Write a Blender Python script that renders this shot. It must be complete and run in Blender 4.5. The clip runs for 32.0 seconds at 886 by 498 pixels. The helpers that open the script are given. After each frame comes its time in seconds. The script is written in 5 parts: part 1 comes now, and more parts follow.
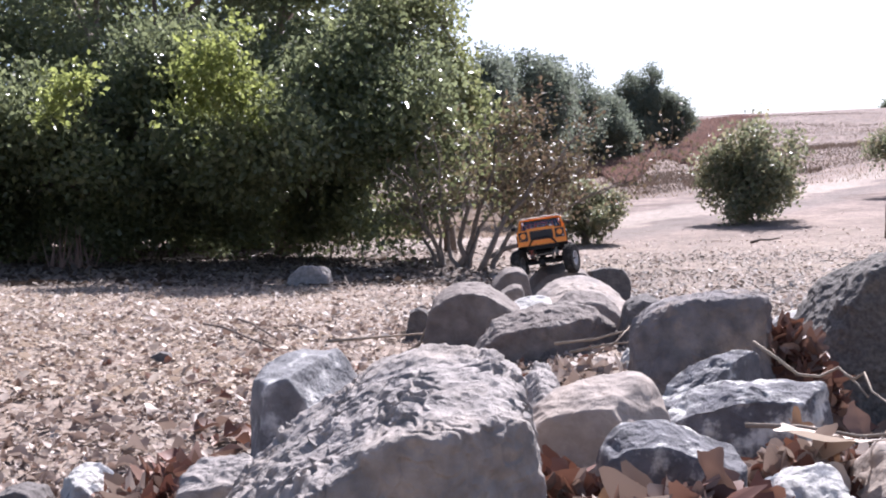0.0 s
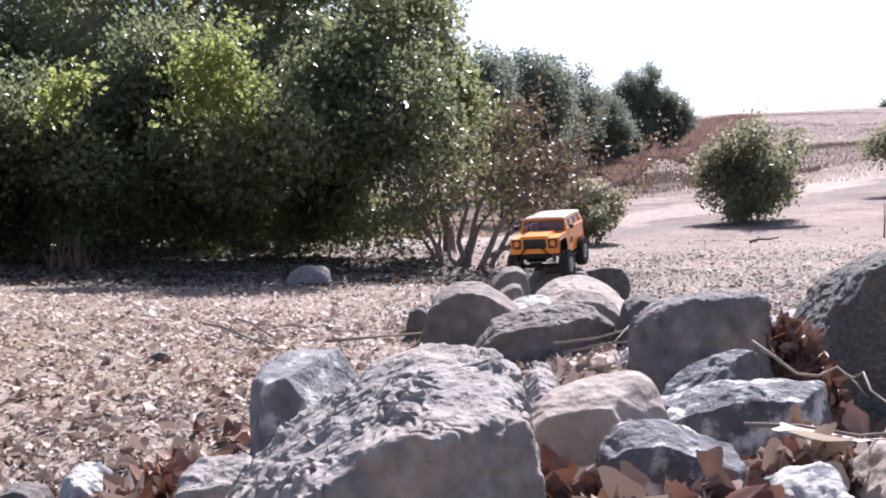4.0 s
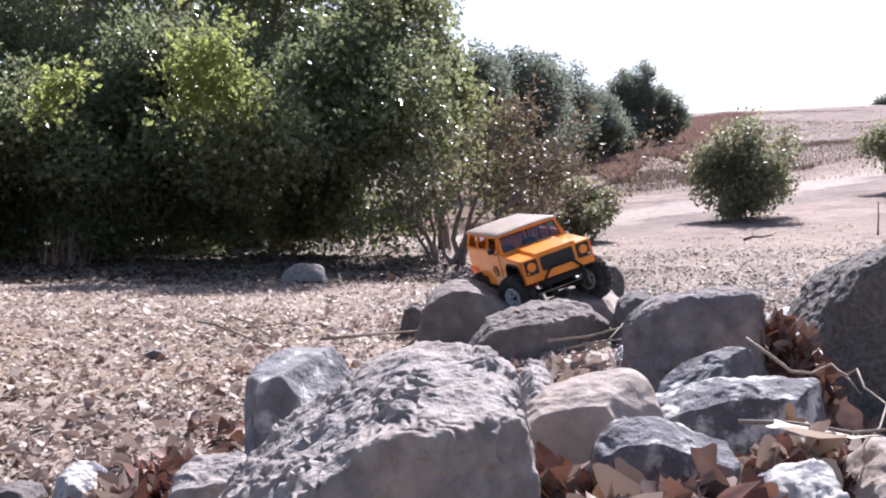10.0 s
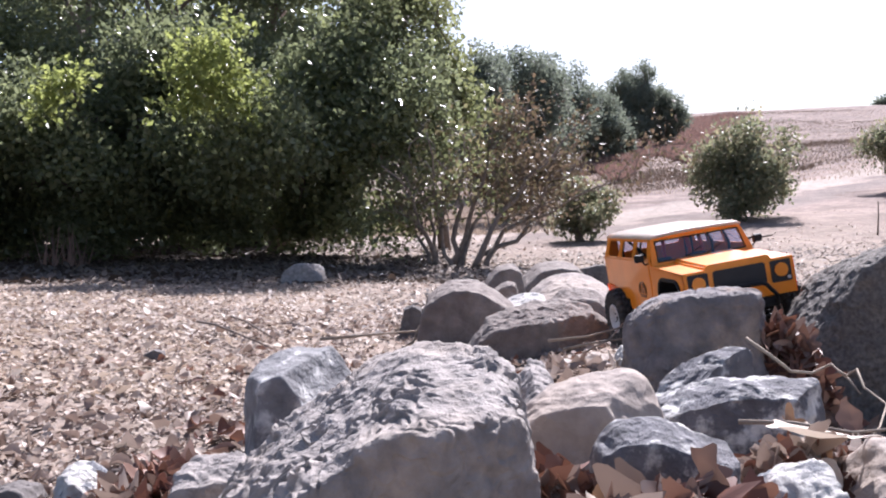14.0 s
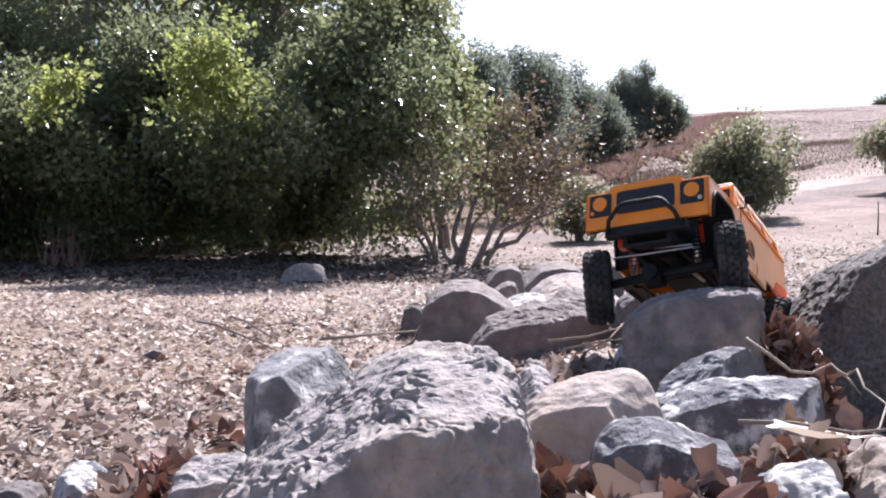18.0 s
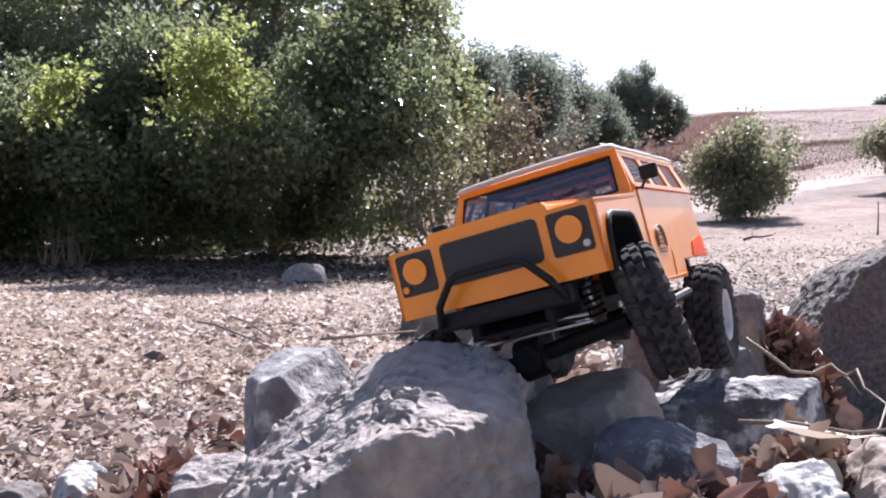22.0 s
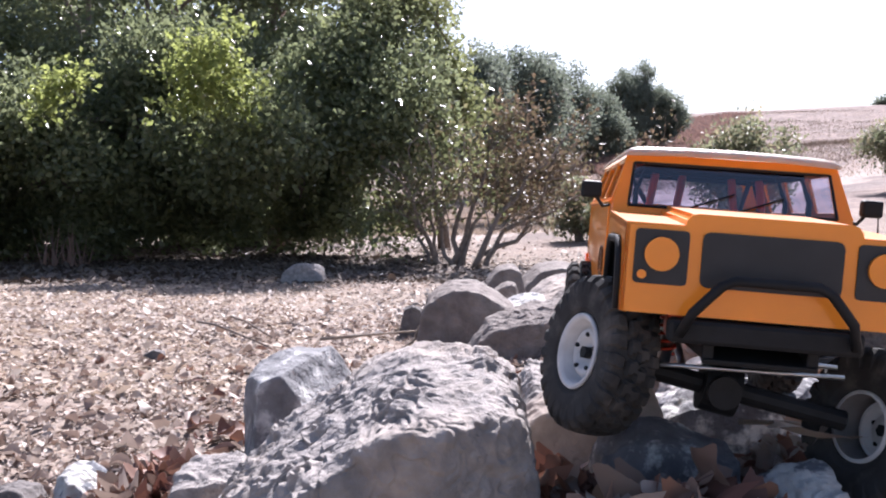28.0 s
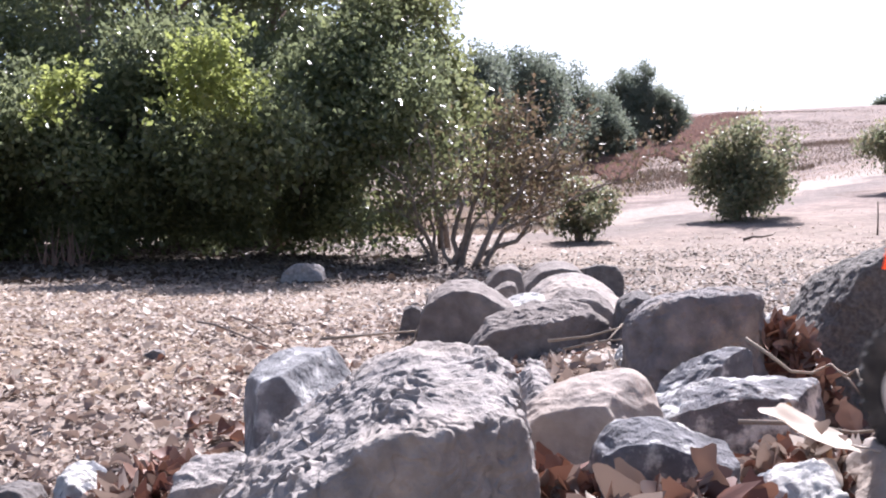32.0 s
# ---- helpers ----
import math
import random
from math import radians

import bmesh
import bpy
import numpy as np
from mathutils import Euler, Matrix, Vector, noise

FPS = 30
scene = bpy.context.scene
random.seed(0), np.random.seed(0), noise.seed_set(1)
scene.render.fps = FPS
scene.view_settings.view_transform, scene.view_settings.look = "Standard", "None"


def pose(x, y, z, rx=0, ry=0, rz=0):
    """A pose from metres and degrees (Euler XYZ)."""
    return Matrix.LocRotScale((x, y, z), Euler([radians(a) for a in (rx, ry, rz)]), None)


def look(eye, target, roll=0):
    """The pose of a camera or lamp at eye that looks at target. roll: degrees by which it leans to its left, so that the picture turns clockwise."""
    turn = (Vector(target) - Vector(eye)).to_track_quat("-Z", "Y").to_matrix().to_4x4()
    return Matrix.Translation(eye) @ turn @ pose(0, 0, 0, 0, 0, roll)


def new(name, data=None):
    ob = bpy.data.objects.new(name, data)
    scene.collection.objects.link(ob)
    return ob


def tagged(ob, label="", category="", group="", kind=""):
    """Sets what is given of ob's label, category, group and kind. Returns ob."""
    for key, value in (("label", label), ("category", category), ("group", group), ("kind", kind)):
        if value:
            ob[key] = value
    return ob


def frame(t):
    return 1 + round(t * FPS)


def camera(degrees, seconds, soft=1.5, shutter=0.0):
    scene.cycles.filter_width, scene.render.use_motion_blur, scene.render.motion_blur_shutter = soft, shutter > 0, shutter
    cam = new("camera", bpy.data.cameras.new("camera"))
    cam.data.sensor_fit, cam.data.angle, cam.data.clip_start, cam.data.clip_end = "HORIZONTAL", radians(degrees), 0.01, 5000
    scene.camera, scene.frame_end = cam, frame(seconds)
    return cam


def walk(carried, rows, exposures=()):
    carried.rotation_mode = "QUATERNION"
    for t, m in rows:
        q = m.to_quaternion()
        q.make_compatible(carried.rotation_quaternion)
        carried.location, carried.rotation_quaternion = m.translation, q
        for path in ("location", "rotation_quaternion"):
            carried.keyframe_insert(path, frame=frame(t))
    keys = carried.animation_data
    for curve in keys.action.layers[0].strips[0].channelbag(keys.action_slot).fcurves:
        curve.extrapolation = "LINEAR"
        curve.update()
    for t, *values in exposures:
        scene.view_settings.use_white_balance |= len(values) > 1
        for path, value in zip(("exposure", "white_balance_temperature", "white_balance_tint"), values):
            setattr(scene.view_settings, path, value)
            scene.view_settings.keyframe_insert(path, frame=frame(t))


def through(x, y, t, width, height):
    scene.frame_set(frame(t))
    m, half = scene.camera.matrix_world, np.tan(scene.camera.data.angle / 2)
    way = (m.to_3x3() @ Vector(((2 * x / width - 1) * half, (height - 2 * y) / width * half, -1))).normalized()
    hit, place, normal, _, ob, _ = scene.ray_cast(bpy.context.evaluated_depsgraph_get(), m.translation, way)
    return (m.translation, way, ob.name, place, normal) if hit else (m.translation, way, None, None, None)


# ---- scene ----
# ---------------------------------------------------------------- camera
cam = camera(50.8, 32.0, soft=2.0, shutter=0.5)
EYE = (0.0, 0.0, 0.32)
walk(cam, [
    (0.0, pose(*EYE, 88.66, -0.06, 0.37)),
    (3.5, pose(*EYE, 88.66, -0.06, 0.37)),
    (4.5, pose(*EYE, 88.58, 0.0, 0.18)),
    (5.5, pose(*EYE, 88.50, 0.0, 0.0)),
    (18.0, pose(*EYE, 88.50, 0.0, -0.02)),
    (32.0, pose(*EYE, 88.50, 0.0, -0.03)),
], exposures=[(0.0, 1.18, 6020, 18), (14.0, 1.2, 6020, 18), (22.0, 1.34, 6020, 18), (32.0, 1.36, 6020, 18)])

# ---------------------------------------------------------------- light
SUN_EL, SUN_AZ = 47.0, 18.0          # degrees above the horizon, degrees right of +y
world = bpy.data.worlds.new("sky_world")
scene.world = world
world.use_nodes = True
wn = world.node_tree
sky = wn.nodes.new("ShaderNodeTexSky")
sky.sky_type = "NISHITA"
sky.sun_disc = False
sky.sun_elevation = radians(SUN_EL)
sky.sun_rotation = radians(SUN_AZ)
sky.dust_density = 2.0
sky.air_density = 1.0
bg = wn.nodes["Background"]
bg.inputs["Strength"].default_value = 0.068
wn.links.new(sky.outputs["Color"], bg.inputs["Color"])
sun_data = bpy.data.lights.new("sun", "SUN")
sun_data.energy = 5.0
sun_data.angle = radians(0.5)
sun_data.color = (1.0, 0.955, 0.92)
sun = new("sun", sun_data)
e, a = radians(SUN_EL), radians(SUN_AZ)
SUN_DIR = Vector((math.sin(a) * math.cos(e), math.cos(a) * math.cos(e), math.sin(e)))
sun.matrix_world = look(SUN_DIR * 50, (0, 0, 0))


# ---------------------------------------------------------------- materials
def material(name, color, rough=0.7, metal=0.0, spec=0.5, vary=0.15, scale=8.0, bump=0.0, bump_scale=40.0,
             second=None, second_scale=3.0, second_amount=(0.5, 0.6), coat=0.0, island=0.0):
    """Principled surface with two scales of variation, an optional second colour in patches and fine relief."""
    m = bpy.data.materials.new(name)
    m.use_nodes = True
    nt = m.node_tree
    bs = nt.nodes["Principled BSDF"]
    bs.inputs["Roughness"].default_value = rough
    bs.inputs["Metallic"].default_value = metal
    bs.inputs["Specular IOR Level"].default_value = spec
    bs.inputs["Coat Weight"].default_value = coat
    tc = nt.nodes.new("ShaderNodeTexCoord")
    n1 = nt.nodes.new("ShaderNodeTexNoise")
    n1.inputs["Scale"].default_value = scale
    n1.inputs["Detail"].default_value = 5
    nt.links.new(tc.outputs["Object"], n1.inputs["Vector"])
    ramp = nt.nodes.new("ShaderNodeMapRange")
    ramp.inputs["From Min"].default_value, ramp.inputs["From Max"].default_value = 0.25, 0.75
    ramp.inputs["To Min"].default_value, ramp.inputs["To Max"].default_value = 1 - vary, 1 + vary
    nt.links.new(n1.outputs["Fac"], ramp.inputs["Value"])
    base = nt.nodes.new("ShaderNodeMix")
    base.data_type = "RGBA"
    base.inputs["A"].default_value = (*color, 1)
    base.inputs["B"].default_value = (*(second or color), 1)
    base.inputs["Factor"].default_value = 0
    if second:
        n2 = nt.nodes.new("ShaderNodeTexNoise")
        n2.inputs["Scale"].default_value = second_scale
        n2.inputs["Detail"].default_value = 6
        n2.inputs["Roughness"].default_value = 0.65
        nt.links.new(tc.outputs["Object"], n2.inputs["Vector"])
        r2 = nt.nodes.new("ShaderNodeMapRange")
        r2.inputs["From Min"].default_value, r2.inputs["From Max"].default_value = second_amount
        nt.links.new(n2.outputs["Fac"], r2.inputs["Value"])
        nt.links.new(r2.outputs["Result"], base.inputs["Factor"])
    mul = nt.nodes.new("ShaderNodeVectorMath")
    mul.operation = "SCALE"
    nt.links.new(base.outputs["Result"], mul.inputs[0])
    last = ramp.outputs["Result"]
    if island:
        geo = nt.nodes.new("ShaderNodeNewGeometry")
        r3 = nt.nodes.new("ShaderNodeMapRange")
        r3.inputs["To Min"].default_value, r3.inputs["To Max"].default_value = 1 - island, 1 + island
        nt.links.new(geo.outputs["Random Per Island"], r3.inputs["Value"])
        mm = nt.nodes.new("ShaderNodeMath")
        mm.operation = "MULTIPLY"
        nt.links.new(last, mm.inputs[0])
        nt.links.new(r3.outputs["Result"], mm.inputs[1])
        last = mm.outputs[0]
    nt.links.new(last, mul.inputs["Scale"])
    nt.links.new(mul.outputs["Vector"], bs.inputs["Base Color"])
    if bump:
        n3 = nt.nodes.new("ShaderNodeTexNoise")
        n3.inputs["Scale"].default_value = bump_scale
        n3.inputs["Detail"].default_value = 8
        n3.inputs["Roughness"].default_value = 0.6
        nt.links.new(tc.outputs["Object"], n3.inputs["Vector"])
        bp = nt.nodes.new("ShaderNodeBump")
        bp.inputs["Strength"].default_value = bump
        bp.inputs["Distance"].default_value = 0.6 / bump_scale
        nt.links.new(n3.outputs["Fac"], bp.inputs["Height"])
        nt.links.new(bp.outputs["Normal"], bs.inputs["Normal"])
    return m


def leaf_material(name, colors, rough=0.4, through=0.35, spec=0.5):
    """Leaves: a colour per leaf out of a ramp, light that comes through, and a waxy gloss."""
    m = bpy.data.materials.new(name)
    m.use_nodes = True
    nt = m.node_tree
    bs = nt.nodes["Principled BSDF"]
    out = nt.nodes["Material Output"]
    geo = nt.nodes.new("ShaderNodeNewGeometry")
    cr = nt.nodes.new("ShaderNodeValToRGB")
    els = cr.color_ramp.elements
    while len(els) < len(colors):
        els.new(0.5)
    for i, c in enumerate(colors):
        els[i].position = i / max(1, len(colors) - 1)
        els[i].color = (*c, 1)
    nt.links.new(geo.outputs["Random Per Island"], cr.inputs["Fac"])
    nt.links.new(cr.outputs["Color"], bs.inputs["Base Color"])
    bs.inputs["Roughness"].default_value = rough
    bs.inputs["Specular IOR Level"].default_value = spec
    tr = nt.nodes.new("ShaderNodeBsdfTranslucent")
    hs = nt.nodes.new("ShaderNodeHueSaturation")
    hs.inputs["Saturation"].default_value = 1.0
    hs.inputs["Value"].default_value = 1.6
    nt.links.new(cr.outputs["Color"], hs.inputs["Color"])
    nt.links.new(hs.outputs["Color"], tr.inputs["Color"])
    mx = nt.nodes.new("ShaderNodeMixShader")
    mx.inputs["Fac"].default_value = through
    nt.links.new(bs.outputs["BSDF"], mx.inputs[1])
    nt.links.new(tr.outputs["BSDF"], mx.inputs[2])
    nt.links.new(mx.outputs["Shader"], out.inputs["Surface"])
    return m


def glass_material(name, tint=(0.75, 0.78, 0.85), gloss=0.1):
    m = bpy.data.materials.new(name)
    m.use_nodes = True
    nt = m.node_tree
    out = nt.nodes["Material Output"]
    tr = nt.nodes.new("ShaderNodeBsdfTransparent")
    tr.inputs["Color"].default_value = (*tint, 1)
    gl = nt.nodes.new("ShaderNodeBsdfGlossy")
    gl.inputs["Roughness"].default_value = 0.08
    mx = nt.nodes.new("ShaderNodeMixShader")
    mx.inputs["Fac"].default_value = gloss
    nt.links.new(tr.outputs["BSDF"], mx.inputs[1])
    nt.links.new(gl.outputs["BSDF"], mx.inputs[2])
    nt.links.new(mx.outputs["Shader"], out.inputs["Surface"])
    return m


rock_grey = material("grey_stone", (0.3, 0.268, 0.25), 0.88, vary=0.34, scale=60, bump=0.9, bump_scale=75,
                     second=(0.33, 0.278, 0.24), second_scale=7, second_amount=(0.5, 0.68))
rock_pale = material("pale_stone", (0.46, 0.44, 0.415), 0.85, vary=0.25, scale=40, bump=0.8, bump_scale=90,
                     second=(0.12, 0.125, 0.14), second_scale=32, second_amount=(0.54, 0.6))
rock_dark = material("dark_stone", (0.13, 0.115, 0.108), 0.9, vary=0.35, scale=40, bump=0.8, bump_scale=70)
rock_tan = material("tan_stone", (0.37, 0.305, 0.26), 0.88, vary=0.2, scale=50, bump=0.45, bump_scale=90,
                    second=(0.24, 0.205, 0.19), second_scale=9, second_amount=(0.42, 0.65))
rock_brown = material("brown_stone", (0.175, 0.143, 0.126), 0.88, vary=0.25, scale=35, bump=0.6, bump_scale=60,
                      second=(0.26, 0.225, 0.2), second_scale=7, second_amount=(0.5, 0.7))
rock_lichen = material("lichened_stone", (0.15, 0.146, 0.156), 0.88, vary=0.4, scale=45, bump=1.0, bump_scale=110,
                       second=(0.56, 0.545, 0.51), second_scale=26, second_amount=(0.5, 0.6))
rock_split = material("split_stone", (0.2, 0.196, 0.2), 0.86, vary=0.4, scale=30, bump=0.8, bump_scale=120,
                      second=(0.6, 0.58, 0.545), second_scale=16, second_amount=(0.5, 0.66))
rock_stained = material("stained_stone", (0.185, 0.165, 0.162), 0.88, vary=0.45, scale=38, bump=1.0, bump_scale=60,
                        second=(0.3, 0.235, 0.19), second_scale=15, second_amount=(0.47, 0.64))
rock_darkgrain = material("grainy_dark_stone", (0.125, 0.112, 0.102), 0.92, vary=0.5, scale=150, bump=1.0, bump_scale=170,
                          second=(0.2, 0.172, 0.145), second_scale=9, second_amount=(0.45, 0.7))
bark = material("bark", (0.16, 0.125, 0.1), 0.9, vary=0.35, scale=30, bump=0.6, bump_scale=60)
pale_bark = material("pale_bark", (0.2, 0.165, 0.14), 0.9, vary=0.3, scale=30, bump=0.5, bump_scale=80)
twig_mat = material("dry_twig", (0.3, 0.24, 0.185), 0.85, vary=0.3, scale=60, bump=0.3, bump_scale=200)
dark_twig_mat = material("dark_twig", (0.12, 0.09, 0.075), 0.85, vary=0.3, scale=60)
oak_leaf = leaf_material("glossy_green_leaf", [(0.12, 0.138, 0.078), (0.155, 0.175, 0.09), (0.135, 0.155, 0.086), (0.2, 0.22, 0.1)],
                         0.24, 0.48)
# lighter yellow-green copy of the oak leaf: the sun's glow is put into its colour
sunlit_leaf = leaf_material("sunlit_leaf", [(0.18, 0.205, 0.065), (0.24, 0.265, 0.085), (0.15, 0.175, 0.058)], 0.3, 0.58)
bush_leaf = leaf_material("olive_leaf", [(0.1, 0.12, 0.055), (0.15, 0.165, 0.075), (0.15, 0.115, 0.07), (0.12, 0.135, 0.06)], 0.35, 0.4)
rust_leaf = leaf_material("rusty_leaf", [(0.1, 0.075, 0.05), (0.14, 0.1, 0.065), (0.09, 0.085, 0.04)], 0.5, 0.3)
shrub_leaf = leaf_material("shrub_leaf", [(0.145, 0.165, 0.1), (0.19, 0.2, 0.115), (0.23, 0.2, 0.125), (0.125, 0.145, 0.088)], 0.45, 0.5)
light_leaf = leaf_material("sunlit_olive_leaf", [(0.15, 0.17, 0.075), (0.19, 0.2, 0.09), (0.13, 0.15, 0.07)], 0.35, 0.5)
far_leaf = leaf_material("far_leaf", [(0.125, 0.147, 0.112), (0.16, 0.18, 0.135), (0.14, 0.163, 0.122)], 0.7, 0.42)
litter_leaf = leaf_material("dry_leaf", [(0.28, 0.215, 0.175), (0.15, 0.1, 0.078), (0.4, 0.33, 0.285), (0.19, 0.13, 0.102), (0.31, 0.245, 0.205), (0.56, 0.49, 0.43)],
                            0.55, 0.2)
crumb_leaf = leaf_material("leaf_crumb", [(0.25, 0.19, 0.155), (0.15, 0.105, 0.082), (0.36, 0.29, 0.245), (0.2, 0.145, 0.115), (0.48, 0.41, 0.355)], 0.7, 0.1)
gravel_bit = leaf_material("gravel_bit", [(0.16, 0.13, 0.115), (0.3, 0.26, 0.23), (0.12, 0.1, 0.09), (0.5, 0.46, 0.42)], 0.8, 0.05)
hill_brush = leaf_material("hill_brush", [(0.17, 0.12, 0.095), (0.22, 0.16, 0.12), (0.12, 0.1, 0.07)], 0.8, 0.1)
dark_litter_leaf = leaf_material("dark_litter_leaf", [(0.12, 0.09, 0.07), (0.075, 0.055, 0.045), (0.17, 0.13, 0.1), (0.1, 0.07, 0.055)], 0.8, 0.05)
rust_litter = leaf_material("russet_leaf", [(0.17, 0.07, 0.048), (0.1, 0.046, 0.034), (0.22, 0.1, 0.062), (0.3, 0.2, 0.155), (0.14, 0.07, 0.05)], 0.6, 0.1)
amber_leaf = leaf_material("amber_leaf", [(0.34, 0.19, 0.1), (0.29, 0.17, 0.095)], 0.55, 0.2)
cream_leaf = leaf_material("cream_leaf", [(0.6, 0.51, 0.43), (0.55, 0.45, 0.36)], 0.55, 0.2)
straw = leaf_material("straw", [(0.38, 0.3, 0.235), (0.46, 0.375, 0.3), (0.31, 0.24, 0.19)], 0.7, 0.2)
dry_brush = leaf_material("russet_brush", [(0.25, 0.16, 0.135), (0.31, 0.2, 0.165), (0.22, 0.145, 0.12)], 0.8, 0.2)


def ground_material():
    """Pale dirt with crushed leaves near by, a bare track and dry grass up the hill."""
    m = material("dry_dirt", (0.23, 0.184, 0.152), 0.95, vary=0.2, scale=3.0, bump=0.7, bump_scale=45,
                 second=(0.25, 0.205, 0.155), second_scale=0.9, second_amount=(0.48, 0.7), spec=0.2)
    nt = m.node_tree
    bs = nt.nodes["Principled BSDF"]
    old = bs.inputs["Base Color"].links[0].from_socket
    tc = nt.nodes.new("ShaderNodeTexCoord")
    sep = nt.nodes.new("ShaderNodeSeparateXYZ")
    nt.links.new(tc.outputs["Object"], sep.inputs[0])
    # speckle of crushed leaves
    vor = nt.nodes.new("ShaderNodeTexVoronoi")
    vor.inputs["Scale"].default_value = 38
    nt.links.new(tc.outputs["Object"], vor.inputs["Vector"])
    cr = nt.nodes.new("ShaderNodeValToRGB")
    cr.color_ramp.elements[0].position, cr.color_ramp.elements[0].color = 0.1, (0.17, 0.12, 0.095, 1)
    cr.color_ramp.elements[1].position, cr.color_ramp.elements[1].color = 0.9, (0.38, 0.315, 0.265, 1)
    nt.links.new(vor.outputs["Color"], cr.inputs["Fac"])
    mx = nt.nodes.new("ShaderNodeMix")
    mx.data_type = "RGBA"
    mx.inputs["Factor"].default_value = 0.4
    nt.links.new(old, mx.inputs["A"])
    nt.links.new(cr.outputs["Color"], mx.inputs["B"])
    # dry grass farther up the hill
    gn = nt.nodes.new("ShaderNodeTexNoise")
    gn.inputs["Scale"].default_value = 1.3
    gn.inputs["Detail"].default_value = 10
    gn.inputs["Roughness"].default_value = 0.72
    nt.links.new(tc.outputs["Object"], gn.inputs["Vector"])
    gr = nt.nodes.new("ShaderNodeValToRGB")
    gr.color_ramp.elements[0].position, gr.color_ramp.elements[0].color = 0.38, (0.13, 0.095, 0.083, 1)
    gr.color_ramp.elements[1].position, gr.color_ramp.elements[1].color = 0.6, (0.275, 0.21, 0.182, 1)
    nt.links.new(gn.outputs["Fac"], gr.inputs["Fac"])
    far = nt.nodes.new("ShaderNodeMapRange")
    far.inputs["From Min"].default_value, far.inputs["From Max"].default_value = 6, 12
    nt.links.new(sep.outputs["Y"], far.inputs["Value"])
    m2 = nt.nodes.new("ShaderNodeMix")
    m2.data_type = "RGBA"
    nt.links.new(far.outputs["Result"], m2.inputs["Factor"])
    nt.links.new(mx.outputs["Result"], m2.inputs["A"])
    nt.links.new(gr.outputs["Color"], m2.inputs["B"])
    # a pale bare track that crosses the slope: distance from the line y = 9.7 + 0.94 x
    tr = nt.nodes.new("ShaderNodeMath")
    tr.operation = "MULTIPLY_ADD"
    tr.inputs[1].default_value, tr.inputs[2].default_value = -0.94, -9.7
    nt.links.new(sep.outputs["X"], tr.inputs[0])
    ad = nt.nodes.new("ShaderNodeMath")
    ad.operation = "ADD"
    nt.links.new(tr.outputs[0], ad.inputs[0])
    nt.links.new(sep.outputs["Y"], ad.inputs[1])
    wv = nt.nodes.new("ShaderNodeMath")
    wv.operation = "MULTIPLY_ADD"
    wv.inputs[1].default_value, wv.inputs[2].default_value = 2.6, -1.3
    nt.links.new(gn.outputs["Fac"], wv.inputs[0])
    ad2 = nt.nodes.new("ShaderNodeMath")
    ad2.operation = "ADD"
    nt.links.new(ad.outputs[0], ad2.inputs[0])
    nt.links.new(wv.outputs[0], ad2.inputs[1])
    ab = nt.nodes.new("ShaderNodeMath")
    ab.operation = "ABSOLUTE"
    nt.links.new(ad2.outputs[0], ab.inputs[0])
    band = nt.nodes.new("ShaderNodeMapRange")
    band.inputs["From Min"].default_value, band.inputs["From Max"].default_value = 1.0, 0.6
    band.inputs["To Max"].default_value = 0.8
    nt.links.new(ab.outputs[0], band.inputs["Value"])
    m3 = nt.nodes.new("ShaderNodeMix")
    m3.data_type = "RGBA"
    m3.inputs["B"].default_value = (0.33, 0.275, 0.24, 1)
    nt.links.new(band.outputs["Result"], m3.inputs["Factor"])
    nt.links.new(m2.outputs["Result"], m3.inputs["A"])
    # a grey rut of gravel along the lower side of the track
    rut = nt.nodes.new("ShaderNodeMapRange")
    rut.interpolation_type = "SMOOTHSTEP"
    sh = nt.nodes.new("ShaderNodeMath")
    sh.operation = "ADD"
    sh.inputs[1].default_value = 1.5
    nt.links.new(ad2.outputs[0], sh.inputs[0])
    ab2 = nt.nodes.new("ShaderNodeMath")
    ab2.operation = "ABSOLUTE"
    nt.links.new(sh.outputs[0], ab2.inputs[0])
    rut.inputs["From Min"].default_value, rut.inputs["From Max"].default_value = 0.8, 0.2
    rut.inputs["To Max"].default_value = 0.5
    nt.links.new(ab2.outputs[0], rut.inputs["Value"])
    clump = nt.nodes.new("ShaderNodeMath")
    clump.operation = "MULTIPLY"
    nt.links.new(rut.outputs["Result"], clump.inputs[0])
    far2 = nt.nodes.new("ShaderNodeMapRange")
    far2.inputs["From Min"].default_value, far2.inputs["From Max"].default_value = 8.2, 9.5
    nt.links.new(sep.outputs["Y"], far2.inputs["Value"])
    nt.links.new(far2.outputs["Result"], clump.inputs[1])
    m4 = nt.nodes.new("ShaderNodeMix")
    m4.data_type = "RGBA"
    m4.inputs["B"].default_value = (0.15, 0.128, 0.12, 1)
    nt.links.new(clump.outputs[0], m4.inputs["Factor"])
    nt.links.new(m3.outputs["Result"], m4.inputs["A"])
    # grit and broad stains over all of it
    last = m4.outputs["Result"]
    for scale, lo, hi in ((11.0, 0.72, 1.24), (0.35, 0.84, 1.12)):
        grit = nt.nodes.new("ShaderNodeTexNoise")
        grit.inputs["Scale"].default_value = scale
        grit.inputs["Detail"].default_value = 9
        grit.inputs["Roughness"].default_value = 0.78
        nt.links.new(tc.outputs["Object"], grit.inputs["Vector"])
        gm = nt.nodes.new("ShaderNodeMapRange")
        gm.inputs["From Min"].default_value, gm.inputs["From Max"].default_value = 0.36, 0.62
        gm.inputs["To Min"].default_value, gm.inputs["To Max"].default_value = lo, hi
        nt.links.new(grit.outputs["Fac"], gm.inputs["Value"])
